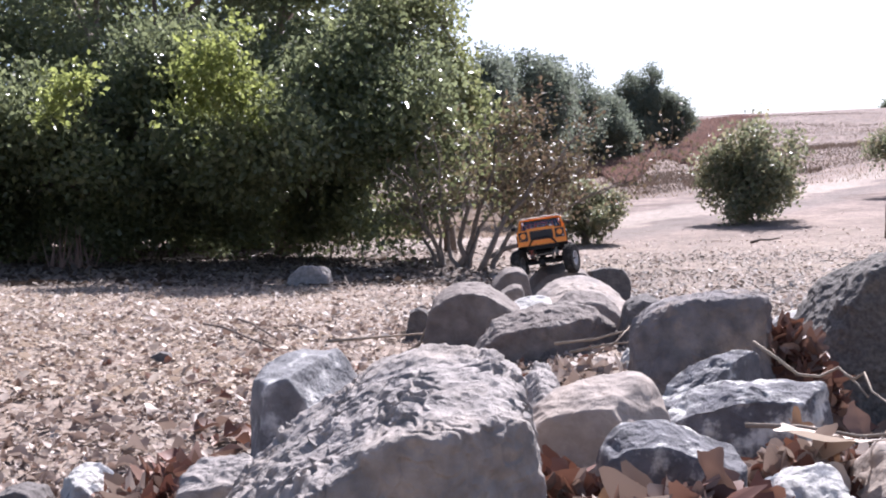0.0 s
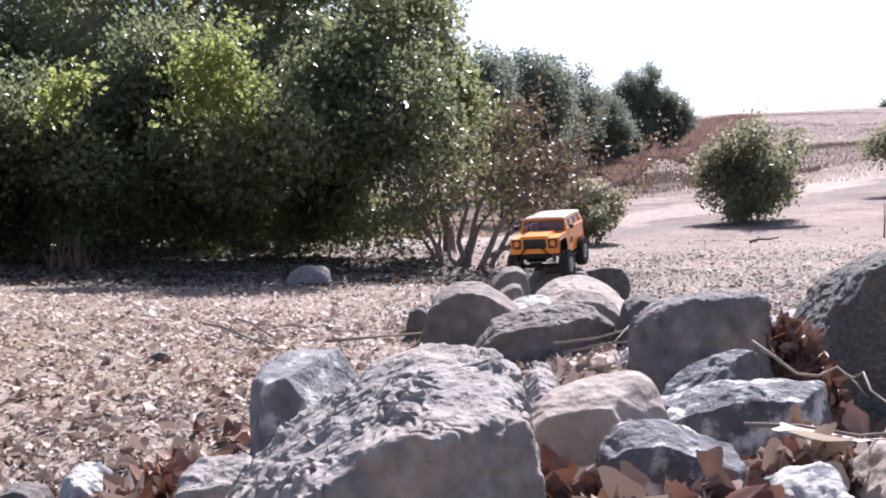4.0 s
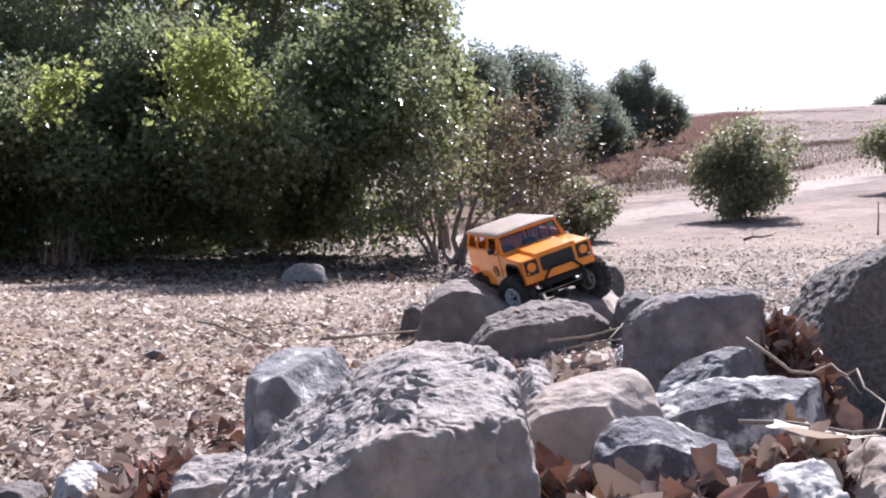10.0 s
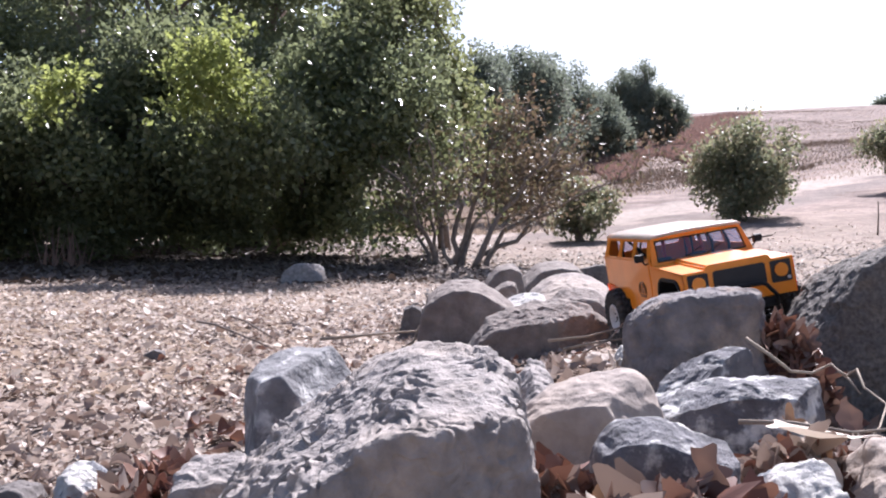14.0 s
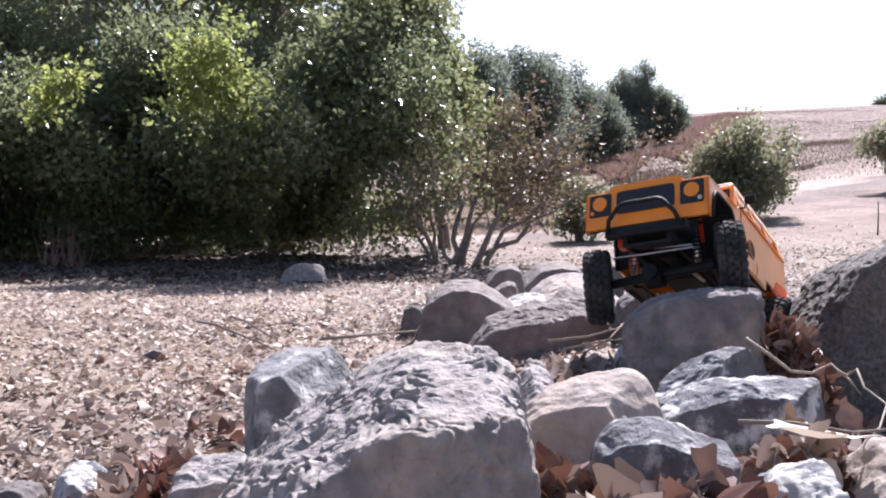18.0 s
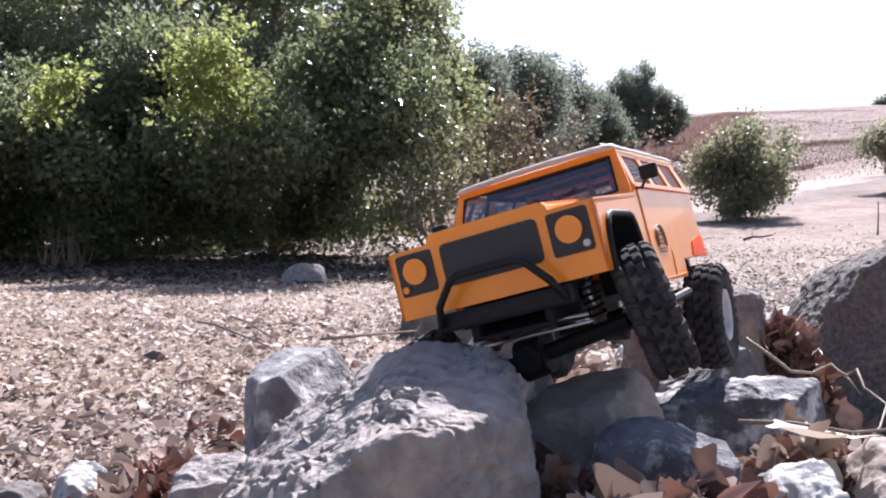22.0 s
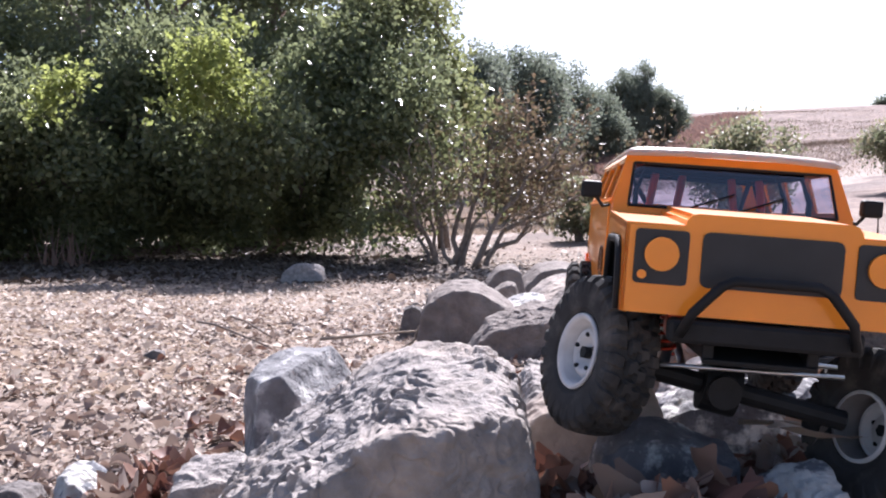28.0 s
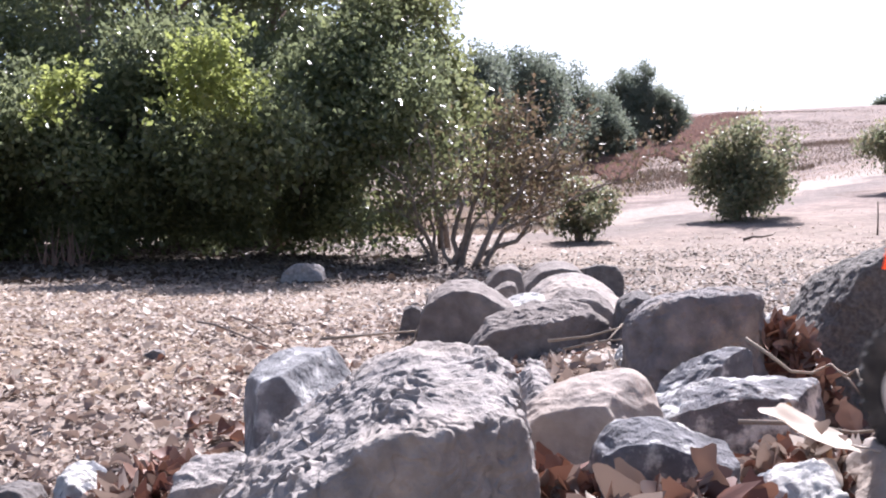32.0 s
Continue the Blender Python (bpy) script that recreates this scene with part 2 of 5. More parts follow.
        gs = nt.nodes.new("ShaderNodeVectorMath")
        gs.operation = "SCALE"
        nt.links.new(last, gs.inputs[0])
        nt.links.new(gm.outputs["Result"], gs.inputs["Scale"])
        last = gs.outputs["Vector"]
    nt.links.new(last, bs.inputs["Base Color"])
    return m


ground_mat = ground_material()


# ---------------------------------------------------------------- mesh helpers
def mesh_object(name, bm, mat, parent=None, smooth=False):
    me = bpy.data.meshes.new(name)
    bm.normal_update()
    bm.to_mesh(me)
    bm.free()
    for m in (mat if isinstance(mat, (list, tuple)) else [mat]):
        me.materials.append(m)
    if smooth:
        me.polygons.foreach_set("use_smooth", [True] * len(me.polygons))
    ob = new(name, me)
    if parent:
        ob.parent = parent
    return ob


def part(name, bm, mat, parent, label="", smooth=False):
    ob = mesh_object(name, bm, mat, parent, smooth)
    if label:
        ob["label"] = label
    return ob


def array_object(name, verts, faces, mat, parent=None, smooth=False):
    me = bpy.data.meshes.new(name)
    verts, faces = np.asarray(verts, np.float32), np.asarray(faces, np.int32)
    k = faces.shape[1]
    me.vertices.add(len(verts))
    me.vertices.foreach_set("co", verts.ravel())
    me.loops.add(faces.size)
    me.loops.foreach_set("vertex_index", faces.ravel())
    me.polygons.add(len(faces))
    me.polygons.foreach_set("loop_start", np.arange(0, faces.size, k, dtype=np.int32))
    me.polygons.foreach_set("loop_total", np.full(len(faces), k, np.int32))
    me.update(calc_edges=True)
    me.validate()
    me.materials.append(mat)
    if smooth:
        me.polygons.foreach_set("use_smooth", [True] * len(me.polygons))
    ob = new(name, me)
    if parent:
        ob.parent = parent
    return ob


def tube(bm, points, radii, sides=8, cap=True):
    """A bent round bar through the points."""
    points = [Vector(p) for p in points]
    if not isinstance(radii, (list, tuple)):
        radii = [radii] * len(points)
    rings, side = [], None
    for i, p in enumerate(points):
        d = (points[min(i + 1, len(points) - 1)] - points[max(i - 1, 0)]).normalized()
        if side is None:
            side = d.orthogonal().normalized()
        side = (side - d * side.dot(d)).normalized()
        up = d.cross(side)
        rings.append([bm.verts.new(p + (side * math.cos(k * math.tau / sides) + up * math.sin(k * math.tau / sides)) * radii[i])
                      for k in range(sides)])
    for r, s in zip(rings, rings[1:]):
        for k in range(sides):
            bm.faces.new((r[k], r[(k + 1) % sides], s[(k + 1) % sides], s[k]))
    if cap:
        bm.faces.new(rings[0][::-1])
        bm.faces.new(rings[-1])
    return bm


def box(bm, center, size, bevel=0.0, turn=None):
    r = bmesh.ops.create_cube(bm, size=1.0)
    vs = r["verts"]
    bmesh.ops.scale(bm, vec=size, verts=vs)
    if bevel:
        es = list({ed for v in vs for ed in v.link_edges})
        bv = bmesh.ops.bevel(bm, geom=es, offset=bevel, segments=2, affect="EDGES", profile=0.5)
        vs = list({v for f in bv["faces"] for v in f.verts} | {v for v in vs if v.is_valid})
    if turn:
        bmesh.ops.rotate(bm, verts=vs, cent=(0, 0, 0), matrix=turn.to_3x3())
    bmesh.ops.translate(bm, vec=center, verts=vs)
    return vs


def prism(bm, outline, axis, lo, hi):
    """Extrudes a 2D outline along an axis; outline in the other two axes' order (yz, xz or xy)."""
    def at(p, h):
        return {"x": (h, p[0], p[1]), "y": (p[0], h, p[1]), "z": (p[0], p[1], h)}[axis]
    a = [bm.verts.new(at(p, lo)) for p in outline]
    b = [bm.verts.new(at(p, hi)) for p in outline]
    n = len(outline)
    for i in range(n):
        bm.faces.new((a[i], a[(i + 1) % n], b[(i + 1) % n], b[i]))
    bm.faces.new(a[::-1])
    bm.faces.new(b)
    bmesh.ops.recalc_face_normals(bm, faces=bm.faces)
    return bm


# ---------------------------------------------------------------- ground
def smooth(a, b, v):
    s = np.clip((np.asarray(v, float) - a) / (b - a), 0, 1)
    return s * s * (3 - 2 * s)


PROFILE = ((0, 5, 9, 20, 40, 80, 120, 250, 3000), (0, 0, 0.13, 0.85, 2.7, 8.0, 8.6, 4.0, 0.0))
CROSS = ((0, 5, 12, 16, 20, 40, 80, 150, 3000), (0, 0, 0.45, 0.9, 1.45, 3.3, 6.0, 6.0, 0.0))


def height(x, y):
    """The lie of the land: flat by the rocks, a low mound under them, a hill beyond."""
    x, y = np.asarray(x, float), np.asarray(y, float)
    d = np.maximum(np.hypot(x, y), 0.01)
    fwd = smooth(-4, 4, y)
    z = np.interp(d, *PROFILE) * fwd
    side = np.clip(x / d, -0.35, 0.75)
    side = side - 1.3 * np.maximum(0, side - 0.29) * smooth(25, 60, d)
    z = z + np.interp(d, *CROSS) * side * fwd
    axis = 0.27 + 0.05 * y
    bed = np.exp(-((x - axis) / 0.26) ** 2) * smooth(0.35, 0.7, y) * (1 - smooth(3.2, 4.2, y))
    z = z + 0.055 * bed * (1 - 0.5 * smooth(1.8, 3.0, y))
    z = z + 0.008 * np.sin(3.1 * x + 1.3 * y) * np.sin(2.3 * y - 0.7 * x) * (1 - smooth(10, 30, d))
    z = z + 0.12 * np.sin(0.31 * x + 0.4) * np.sin(0.23 * y) * smooth(12, 40, d)
    return z


def build_ground():
    radii = np.concatenate([np.linspace(0.0005, 6, 150), np.geomspace(6.1, 2500, 130)])
    ang = np.linspace(0, math.tau, 361)[:-1]
    # finer steps in the forward half
    ang = np.sort(np.concatenate([ang, np.radians(np.arange(50, 131, 1.0) + 0.5)]))
    na, nr = len(ang), len(radii)
    R, A = np.meshgrid(radii, ang, indexing="ij")
    X, Y = R * np.cos(A), R * np.sin(A)
    Z = height(X, Y)
    rng = np.random.default_rng(3)
    Z = Z + rng.normal(0, 1, Z.shape) * 0.0025 * (1 - smooth(3, 8, R))
    verts = np.stack([X.ravel() + 0.013, Y.ravel() - 0.021, Z.ravel()], 1)
    i, j = np.meshgrid(np.arange(nr - 1), np.arange(na), indexing="ij")
    j2 = (j + 1) % na
    faces = np.stack([i * na + j, (i + 1) * na + j, (i + 1) * na + j2, i * na + j2], -1).reshape(-1, 4)
    ob = array_object("ground", verts, faces, ground_mat, smooth=True)
    tagged(ob, "dry pale dirt strewn with crushed leaves, rising to a hill", "ground", kind="structure")


build_ground()


# ---------------------------------------------------------------- rocks
def rock(name, center, depth, mat, rough, soft, seed, label, facets, front, ledges=0.0):
    """A worn stone. Facets are (angle, distance, lean) in the upright plane that faces -y; lean is how far a facet
    slopes down towards -y. Front faces are (azimuth from -y, elevation, share of half the depth). Rough: scallops and pits,
    mostly on what looks up; soft: how crisp the edges between the faces are; ledges: steps on the upper side."""
    rnd = random.Random(seed * 7 + 1)
    planes = []
    w = max(f[1] for f in facets)
    for ang, d, lean in facets:
        c, s = math.cos(radians(ang)), math.sin(radians(ang))
        n = Vector((c, -lean * s if lean else 0.1 * rnd.uniform(-1, 1), s))
        planes.append((n.normalized(), max(0.004, d - lean * s * 0.4 * depth) / n.length))
    for az, el, share in front:
        az, el = radians(az), radians(el)
        planes.append((Vector((math.sin(az) * math.cos(el), -math.cos(az) * math.cos(el), math.sin(el))), depth * 0.5 * share))
    for az in (150, 180, 215):
        planes.append((Vector((math.sin(radians(az)) * 0.95, -math.cos(radians(az)) * 0.95, 0.3)), depth * 0.5 + (w * 0.15 if az != 180 else 0)))
    planes.append((Vector((0, 0, -1)), center[2] - float(height(center[0], center[1])) + 0.03))
    N = np.array([p[0] for p in planes])
    D = np.array([p[1] for p in planes])
    bm = bmesh.new()
    bmesh.ops.create_icosphere(bm, subdivisions=8 if w > 0.11 and rough > 0.45 and depth < 0.3 else 7 if w > 0.06 else 6 if w > 0.03 else 5, radius=1.0)
    U = np.array([v.co for v in bm.verts])
    U /= np.linalg.norm(U, axis=1)[:, None]
    q = np.maximum(U @ N.T, 0) / D
    share = q ** 14
    outward = (share @ N) / share.sum(1)[:, None]
    outward /= np.linalg.norm(outward, axis=1)[:, None]
    r = 1.0 / ((q ** soft).sum(1) ** (1.0 / soft))
    P = U * r[:, None]
    off = Vector((seed * 3.7, seed * 1.9, seed * 5.3))
    size = max(0.35, min(1.0, w / 0.09))
    a, b = 0.030 * size, 0.014 * size
    for v, p, nrm in zip(bm.verts, P, outward):
        p, nrm = Vector(p), Vector(nrm)
        open_ = 0.4 + 0.6 * max(0.0, min(1.0, (nrm.z - 0.05) / 0.35))
        warp = p + noise.noise_vector(p / 0.035 + off) * 0.011 * size + noise.noise_vector(p / 0.011 - off) * 0.003 * size
        f1 = noise.voronoi(Vector((warp.x * 0.75, warp.y, warp.z)) / a + off)[0]
        f2 = noise.voronoi(Vector((warp.x * 0.8, warp.y, warp.z)) / b - off)[0]
        cup = min(1.0, f1[0] * f1[0] * 1.4) - 0.35
        small = min(1.0, f2[0] * f2[0] * 1.4) - 0.35
        lump = noise.fractal(p / (0.045 * size) + off, 0.9, 2.0, 4)
        pit = -max(0.0, noise.noise(warp / (0.02 * size) + off) - 0.2)
        g = noise.fractal(p / 0.006 + off, 0.7, 2.0, 3)
        d = 0.03 * w * noise.fractal(p / w * 1.6 + off, 1.0, 2.0, 3)
        d += rough * size * (open_ * (0.0085 * cup + 0.0042 * small + 0.014 * pit) + 0.0045 * lump + 0.0012 * g)
        if ledges:
            wave = (-0.8 * p.y - 0.55 * p.z) / 0.034 + 2.2 * noise.noise(p / 0.045 + off) + 1.2 * noise.noise(p / 0.013 - off)
            t = wave - math.floor(wave)
            step = t / 0.8 if t < 0.8 else (1 - t) / 0.2
            d += ledges * open_ * max(0.0, min(1.0, 0.4 + 1.5 * noise.noise(p / 0.05 - off))) * (step - 0.5)
        v.co = p + nrm * d
    ob = mesh_object(name, bm, mat, smooth=True)
    ob.location = center
    return tagged(ob, label, "rock", "rocks in a line")


rock("boulder", (-0.053, 0.69, 0.123), 0.26, rock_grey, 0.5, 44, 1, "large pitted grey boulder with scalloped top",
     [(142, 0.0875, 0.17), (129, 0.0685, 0.17), (128, 0.0682, 0.17), (111, 0.0797, 0.17), (91, 0.0953, 0.17), (63, 0.1269, 0.17), (22, 0.1352, 0.17), (9, 0.124, 0), (-2, 0.1191, 0)],
     [(-4, 1, 0.72), (38, 6, 0.86), (-48, 16, 0.95)], 0.006)
rock("boulder", (-0.188, 1.254, 0.080), 0.15, rock_split, 0.2, 60, 2, "angular grey rock with a pale split top",
     [(-179, 0.0817, 0), (161, 0.0831, 0), (134, 0.0841, 0.2), (108, 0.0724, 0.2), (89, 0.0697, 0.2), (37, 0.068, 0.8), (3, 0.0787, 0)],
     [(4, 3, 0.8), (-66, 4, 0.95)], 0.0)
rock("rock", (-0.399, 1.044, 0.027), 0.07, rock_pale, 0.6, 60, 3, "small whitish angular rock on leaf litter",
     [(173, 0.0353, 0), (125, 0.0301, 0.2), (90, 0.0189, 0.2), (49, 0.0105, 0.2), (25, 0.0135, 0.2)],
     [(12, 12, 0.8), (-50, 20, 0.8)], 0.0)
rock("rock", (-0.471, 1.022, 0.013), 0.06, rock_dark, 0.5, 30, 4, "small dark stone half sunk in leaf litter",
     [(175, 0.0236, 0), (104, 0.02, 0), (75, 0.0191, 0), (24, 0.0217, 0)],
     [(0, 15, 0.9)], 0.0)
rock("boulder", (0.137, 0.8, 0.121), 0.15, rock_tan, 0.3, 36, 5, "smooth tan boulder with an angled face",
     [(179, 0.0636, 0), (131, 0.0662, 0.3), (108, 0.0617, 0.3), (97, 0.0648, 0.3), (67, 0.0759, 0.3), (37, 0.0777, 0.3), (9, 0.0665, 0), (-5, 0.0618, 0)],
     [(-26, 8, 0.18), (40, 32, 0.4)], 0.0)
rock("rock", (0.170, 0.69, 0.115), 0.11, rock_lichen, 0.42, 60, 6, "dark rock with white lichen along its top edge",
     [(176, 0.0527, 0), (126, 0.0647, 0.3), (90, 0.056, 0.3), (72, 0.0513, 0.3), (72, 0.0514, 0.3), (38, 0.0663, 0.3), (0, 0.0526, 0)],
     [(-6, 1, 0.08), (45, 8, 0.7)], 0.0)
rock("rock", (0.307, 0.93, 0.116), 0.13, rock_lichen, 0.45, 60, 7, "blue-grey rock with a pale crust on top",
     [(178, 0.09, 0), (128, 0.059, 0.2), (108, 0.0455, 0.2), (93, 0.0434, 0.2), (88, 0.0484, 0.2), (51, 0.0909, 0.2), (15, 0.0931, 0), (-4, 0.0892, 0)],
     [(-14, 2, 0.15), (50, 6, 0.7), (-50, 18, 0.8)], 0.0)
rock("rock", (0.316, 1.088, 0.122), 0.1, rock_lichen, 0.45, 60, 8, "pointed grey rock behind a blue-grey rock",
     [(168, 0.058, 0), (125, 0.035, 0.25), (114, 0.0375, 0.25), (98, 0.0498, 0.25), (40, 0.0802, 0.25), (5, 0.0592, 0)],
     [(30, 6, 0.2), (-45, 25, 0.8)], 0.0)
rock("boulder", (0.348, 1.25, 0.145), 0.16, rock_stained, 0.6, 24, 9, "broad flat-faced grey boulder with brown stains",
     [(-175, 0.0981, 0), (165, 0.1049, 0), (123, 0.0947, 0), (102, 0.0853, 0), (93, 0.0855, 0), (59, 0.112, 0), (19, 0.1121, 0), (-4, 0.0972, 0)],
     [(0, 3, 0.55), (60, 6, 1.0), (-52, 10, 1.0)], 0.0)
rock("boulder", (0.687, 1.4, 0.147), 0.32, rock_darkgrain, 0.75, 30, 10, "tall dark grainy boulder beside leaf litter",
     [(-175, 0.158, 0), (176, 0.1499, 0), (154, 0.1315, 0), (144, 0.1256, 0), (132, 0.1265, 0), (110, 0.1328, 0), (88, 0.1401, 0), (37, 0.1547, 0), (3, 0.1456, 0)],
     [(-6, 1, 0.4), (-50, 4, 0.75), (50, 10, 1.1)], 0.002)
rock("boulder", (0.068, 2.345, 0.097), 0.25, rock_brown, 0.35, 28, 11, "rounded brown boulder on bare dirt",
     [(173, 0.1179, 0), (141, 0.1093, 0.12), (114, 0.0917, 0.12), (87, 0.0778, 0.12), (61, 0.081, 0.12), (49, 0.0897, 0.12), (4, 0.123, 0)],
     [(-6, 3, 0.6), (45, 12, 0.9)], 0.0)
rock("boulder", (0.217, 2.027, 0.098), 0.22, rock_brown, 0.6, 40, 12, "low brown boulder with a pale ridge",
     [(171, 0.1517, 0), (138, 0.091, 0.28), (108, 0.0457, 0.28), (99, 0.0426, 0.28), (80, 0.0622, 0.28), (55, 0.0993, 0.28), (8, 0.1538, 0)],
     [(-14, 4, 0.3), (34, 10, 0.45), (-48, 24, 0.9)], 0.0)
rock("rock", (0.218, 3.3, 0.096), 0.16, rock_brown, 0.25, 22, 13, "rounded brown rock in the far end of the line",
     [(171, 0.0676, 0), (138, 0.068, 0.1), (104, 0.08, 0.1), (66, 0.0869, 0.1), (11, 0.0667, 0)],
     [(0, 5, 0.9)], 0.0)
rock("rock", (0.449, 3.8, 0.093), 0.25, rock_brown, 0.25, 22, 14, "rounded brown rock with a pale top",
     [(167, 0.1204, 0), (131, 0.0868, 0.12), (100, 0.0741, 0.12), (79, 0.0831, 0.12), (47, 0.1139, 0.12), (5, 0.1284, 0)],
     [(0, 6, 0.9)], 0.0)
rock("rock", (0.388, 2.7, 0.109), 0.26, rock_tan, 0.3, 26, 15, "smooth light brown rock among others",
     [(170, 0.133, 0), (121, 0.0822, 0.25), (100, 0.0677, 0.25), (75, 0.0682, 0.25), (60, 0.0762, 0.25), (18, 0.1231, 0)],
     [(0, 15, 0.9), (-45, 18, 1.0)], 0.0)
rock("rock", (0.635, 3.75, 0.086), 0.2, rock_dark, 0.25, 22, 16, "dark rounded rock at the edge of the line",
     [(178, 0.0821, 0), (104, 0.074, 0), (82, 0.0729, 0), (29, 0.0852, 0), (-7, 0.0802, 0)],
     [(-4, 6, 0.9)], 0.0)
rock("rock", (0.178, 2.596, 0.093), 0.1, rock_brown, 0.3, 22, 17, "small brown rock between larger rocks",
     [(173, 0.0394, 0), (124, 0.0593, 0.1), (77, 0.0695, 0.1), (14, 0.0389, 0)],
     [(0, 8, 0.9)], 0.0)
rock("rock", (0.216, 2.4, 0.088), 0.14, rock_pale, 0.4, 40, 18, "small pale flat rock wedged among others",
     [(161, 0.0549, 0), (110, 0.0503, 0.3), (90, 0.0541, 0.3), (9, 0.0555, 0)],
     [(0, 25, 0.9)], 0.0)
rock("rock", (0.349, 2.376, 0.104), 0.12, rock_brown, 0.4, 30, 19, "flat brown rock wedged between others",
     [(171, 0.091, 0), (122, 0.0623, 0.25), (85, 0.0512, 0.25), (54, 0.0636, 0.25), (12, 0.0896, 0)],
     [(0, 15, 0.9)], 0.0)
rock("rock", (0.428, 2.046, 0.116), 0.1, rock_dark, 0.6, 60, 20, "small dark jagged rock",
     [(173, 0.0437, 0), (125, 0.0526, 0.15), (88, 0.0576, 0.15), (46, 0.0567, 0.15), (5, 0.0442, 0)],
     [(-10, 12, 0.9)], 0.0)
rock("rock", (-0.754, 5.094, 0.056), 0.25, rock_grey, 0.3, 20, 21, "rounded grey rock in the shade of the trees",
     [(170, 0.1053, 0), (129, 0.063, 0), (94, 0.047, 0), (56, 0.068, 0), (10, 0.1056, 0)],
     [(0, 10, 1)], 0.0)
rock("rock", (-0.690, 2.233, 0.006), 0.05, rock_dark, 0.4, 24, 22, "small dark stone on bare dirt",
     [(168, 0.0233, 0), (114, 0.0133, 0), (79, 0.0135, 0), (16, 0.0213, 0)],
     [(0, 10, 1)], 0.0)
rock("rock", (0.232, 0.6, 0.108), 0.12, rock_pale, 0.7, 40, 23, "pale speckled rock in leaf litter",
     [(158, 0.0228, 0.3), (119, 0.0359, 0.3), (93, 0.0455, 0.3), (49, 0.0585, 0.3), (18, 0.0427, 0)],
     [(0, 15, 0.85), (-45, 25, 0.9)], 0.003)
rock("rock", (0.321, 0.66, 0.117), 0.12, rock_tan, 0.4, 30, 24, "pale tan flat stone at the foot of the rocks",
     [(172, 0.0331, 0), (141, 0.0234, 0.15), (101, 0.0401, 0.15), (59, 0.056, 0.15), (7, 0.033, 0)],
     [(-10, 15, 0.9)], 0.0)
rock("rock", (-0.235, 0.942, 0.047), 0.08, rock_grey, 0.6, 40, 25, "flat grey stone beside the large boulder",
     [(169, 0.0391, 0), (116, 0.0395, 0.3), (96, 0.0339, 0.3), (15, 0.0394, 0)],
     [(0, 10, 0.8)], 0.0)
rock("rock", (0.755, 1.946, 0.084), 0.15, rock_pale, 0.4, 26, 26, "low pale stone on gravelly dirt",
     [(168, 0.0638, 0), (115, 0.0618, 0.2), (91, 0.0658, 0.2), (23, 0.0835, 0.2)],
     [(0, 20, 1)], 0.0)
rock("rock", (0.102, 1.02, 0.104), 0.12, rock_grey, 0.7, 60, 27, "small grey rock behind the large boulder",
     [(176, 0.022, 0), (146, 0.0391, 0.25), (88, 0.0635, 0.25), (35, 0.0459, 0.25), (4, 0.0219, 0)],
     [(15, 10, 0.9)], 0.0)
rock("rock", (-0.085, 2.644, 0.046), 0.06, rock_dark, 0.7, 40, 28, "small dark stone on bare dirt",
     [(170, 0.0296, 0), (117, 0.0406, 0), (66, 0.0402, 0), (10, 0.0297, 0)],
     [(0, 10, 1)], 0.0)
rock("rock", (0.241, 1.415, 0.088), 0.08, rock_tan, 0.6, 40, 29, "small tan stone among dry leaves",
     [(173, 0.0325, 0), (132, 0.0313, 0.25), (83, 0.0343, 0.25), (38, 0.038, 0.25), (7, 0.0325, 0)],
     [(0, 10, 0.9)], 0.0)
rock("rock", (0.272, 1.38, 0.098), 0.06, rock_pale, 0.6, 40, 30, "small pale stone among dry leaves",
     [(178, 0.0147, 0), (151, 0.0232, 0.25), (90, 0.0428, 0.25), (11, 0.0166, 0), (3, 0.0143, 0)],
     [(0, 10, 0.9)], 0.0)


# ---------------------------------------------------------------- plants
def leaf_cloud(rng, centers, spread, per, size, droop=0.2, flat=0.0):
    """Folded leaves round clump centres: vertices and triangles."""
    n = len(centers) * per
    c = np.repeat(np.asarray(centers), per, axis=0)
    sp = np.asarray(spread)
    if sp.ndim == 1 and len(sp) == len(centers):
        sp = np.repeat(sp, per)[:, None]
    p = c + np.clip(rng.normal(0, 1, (n, 3)), -1.5, 1.5) * sp
    d = rng.normal(0, 1, (n, 3))
    d[:, 2] -= droop
    d /= np.linalg.norm(d, axis=1)[:, None]
    s = rng.normal(0, 1, (n, 3))
    s[:, 2] *= 1 - flat
    s -= d * np.sum(s * d, axis=1)[:, None]
    s /= np.linalg.norm(s, axis=1)[:, None]
    u = np.cross(d, s)
    L = size * rng.uniform(0.6, 1.3, n)[:, None]
    wd = L * rng.uniform(0.24, 0.34, n)[:, None]
    lift = wd * rng.uniform(0.1, 0.6, n)[:, None]
    V = np.stack([p, p + d * L * 0.5 + s * wd + u * lift, p + d * L, p + d * L * 0.5 - s * wd + u * lift], 1).reshape(-1, 3)
    b = np.arange(n) * 4
    Fc = np.concatenate([np.stack([b, b + 1, b + 2], 1), np.stack([b, b + 2, b + 3], 1)])
    return V, Fc


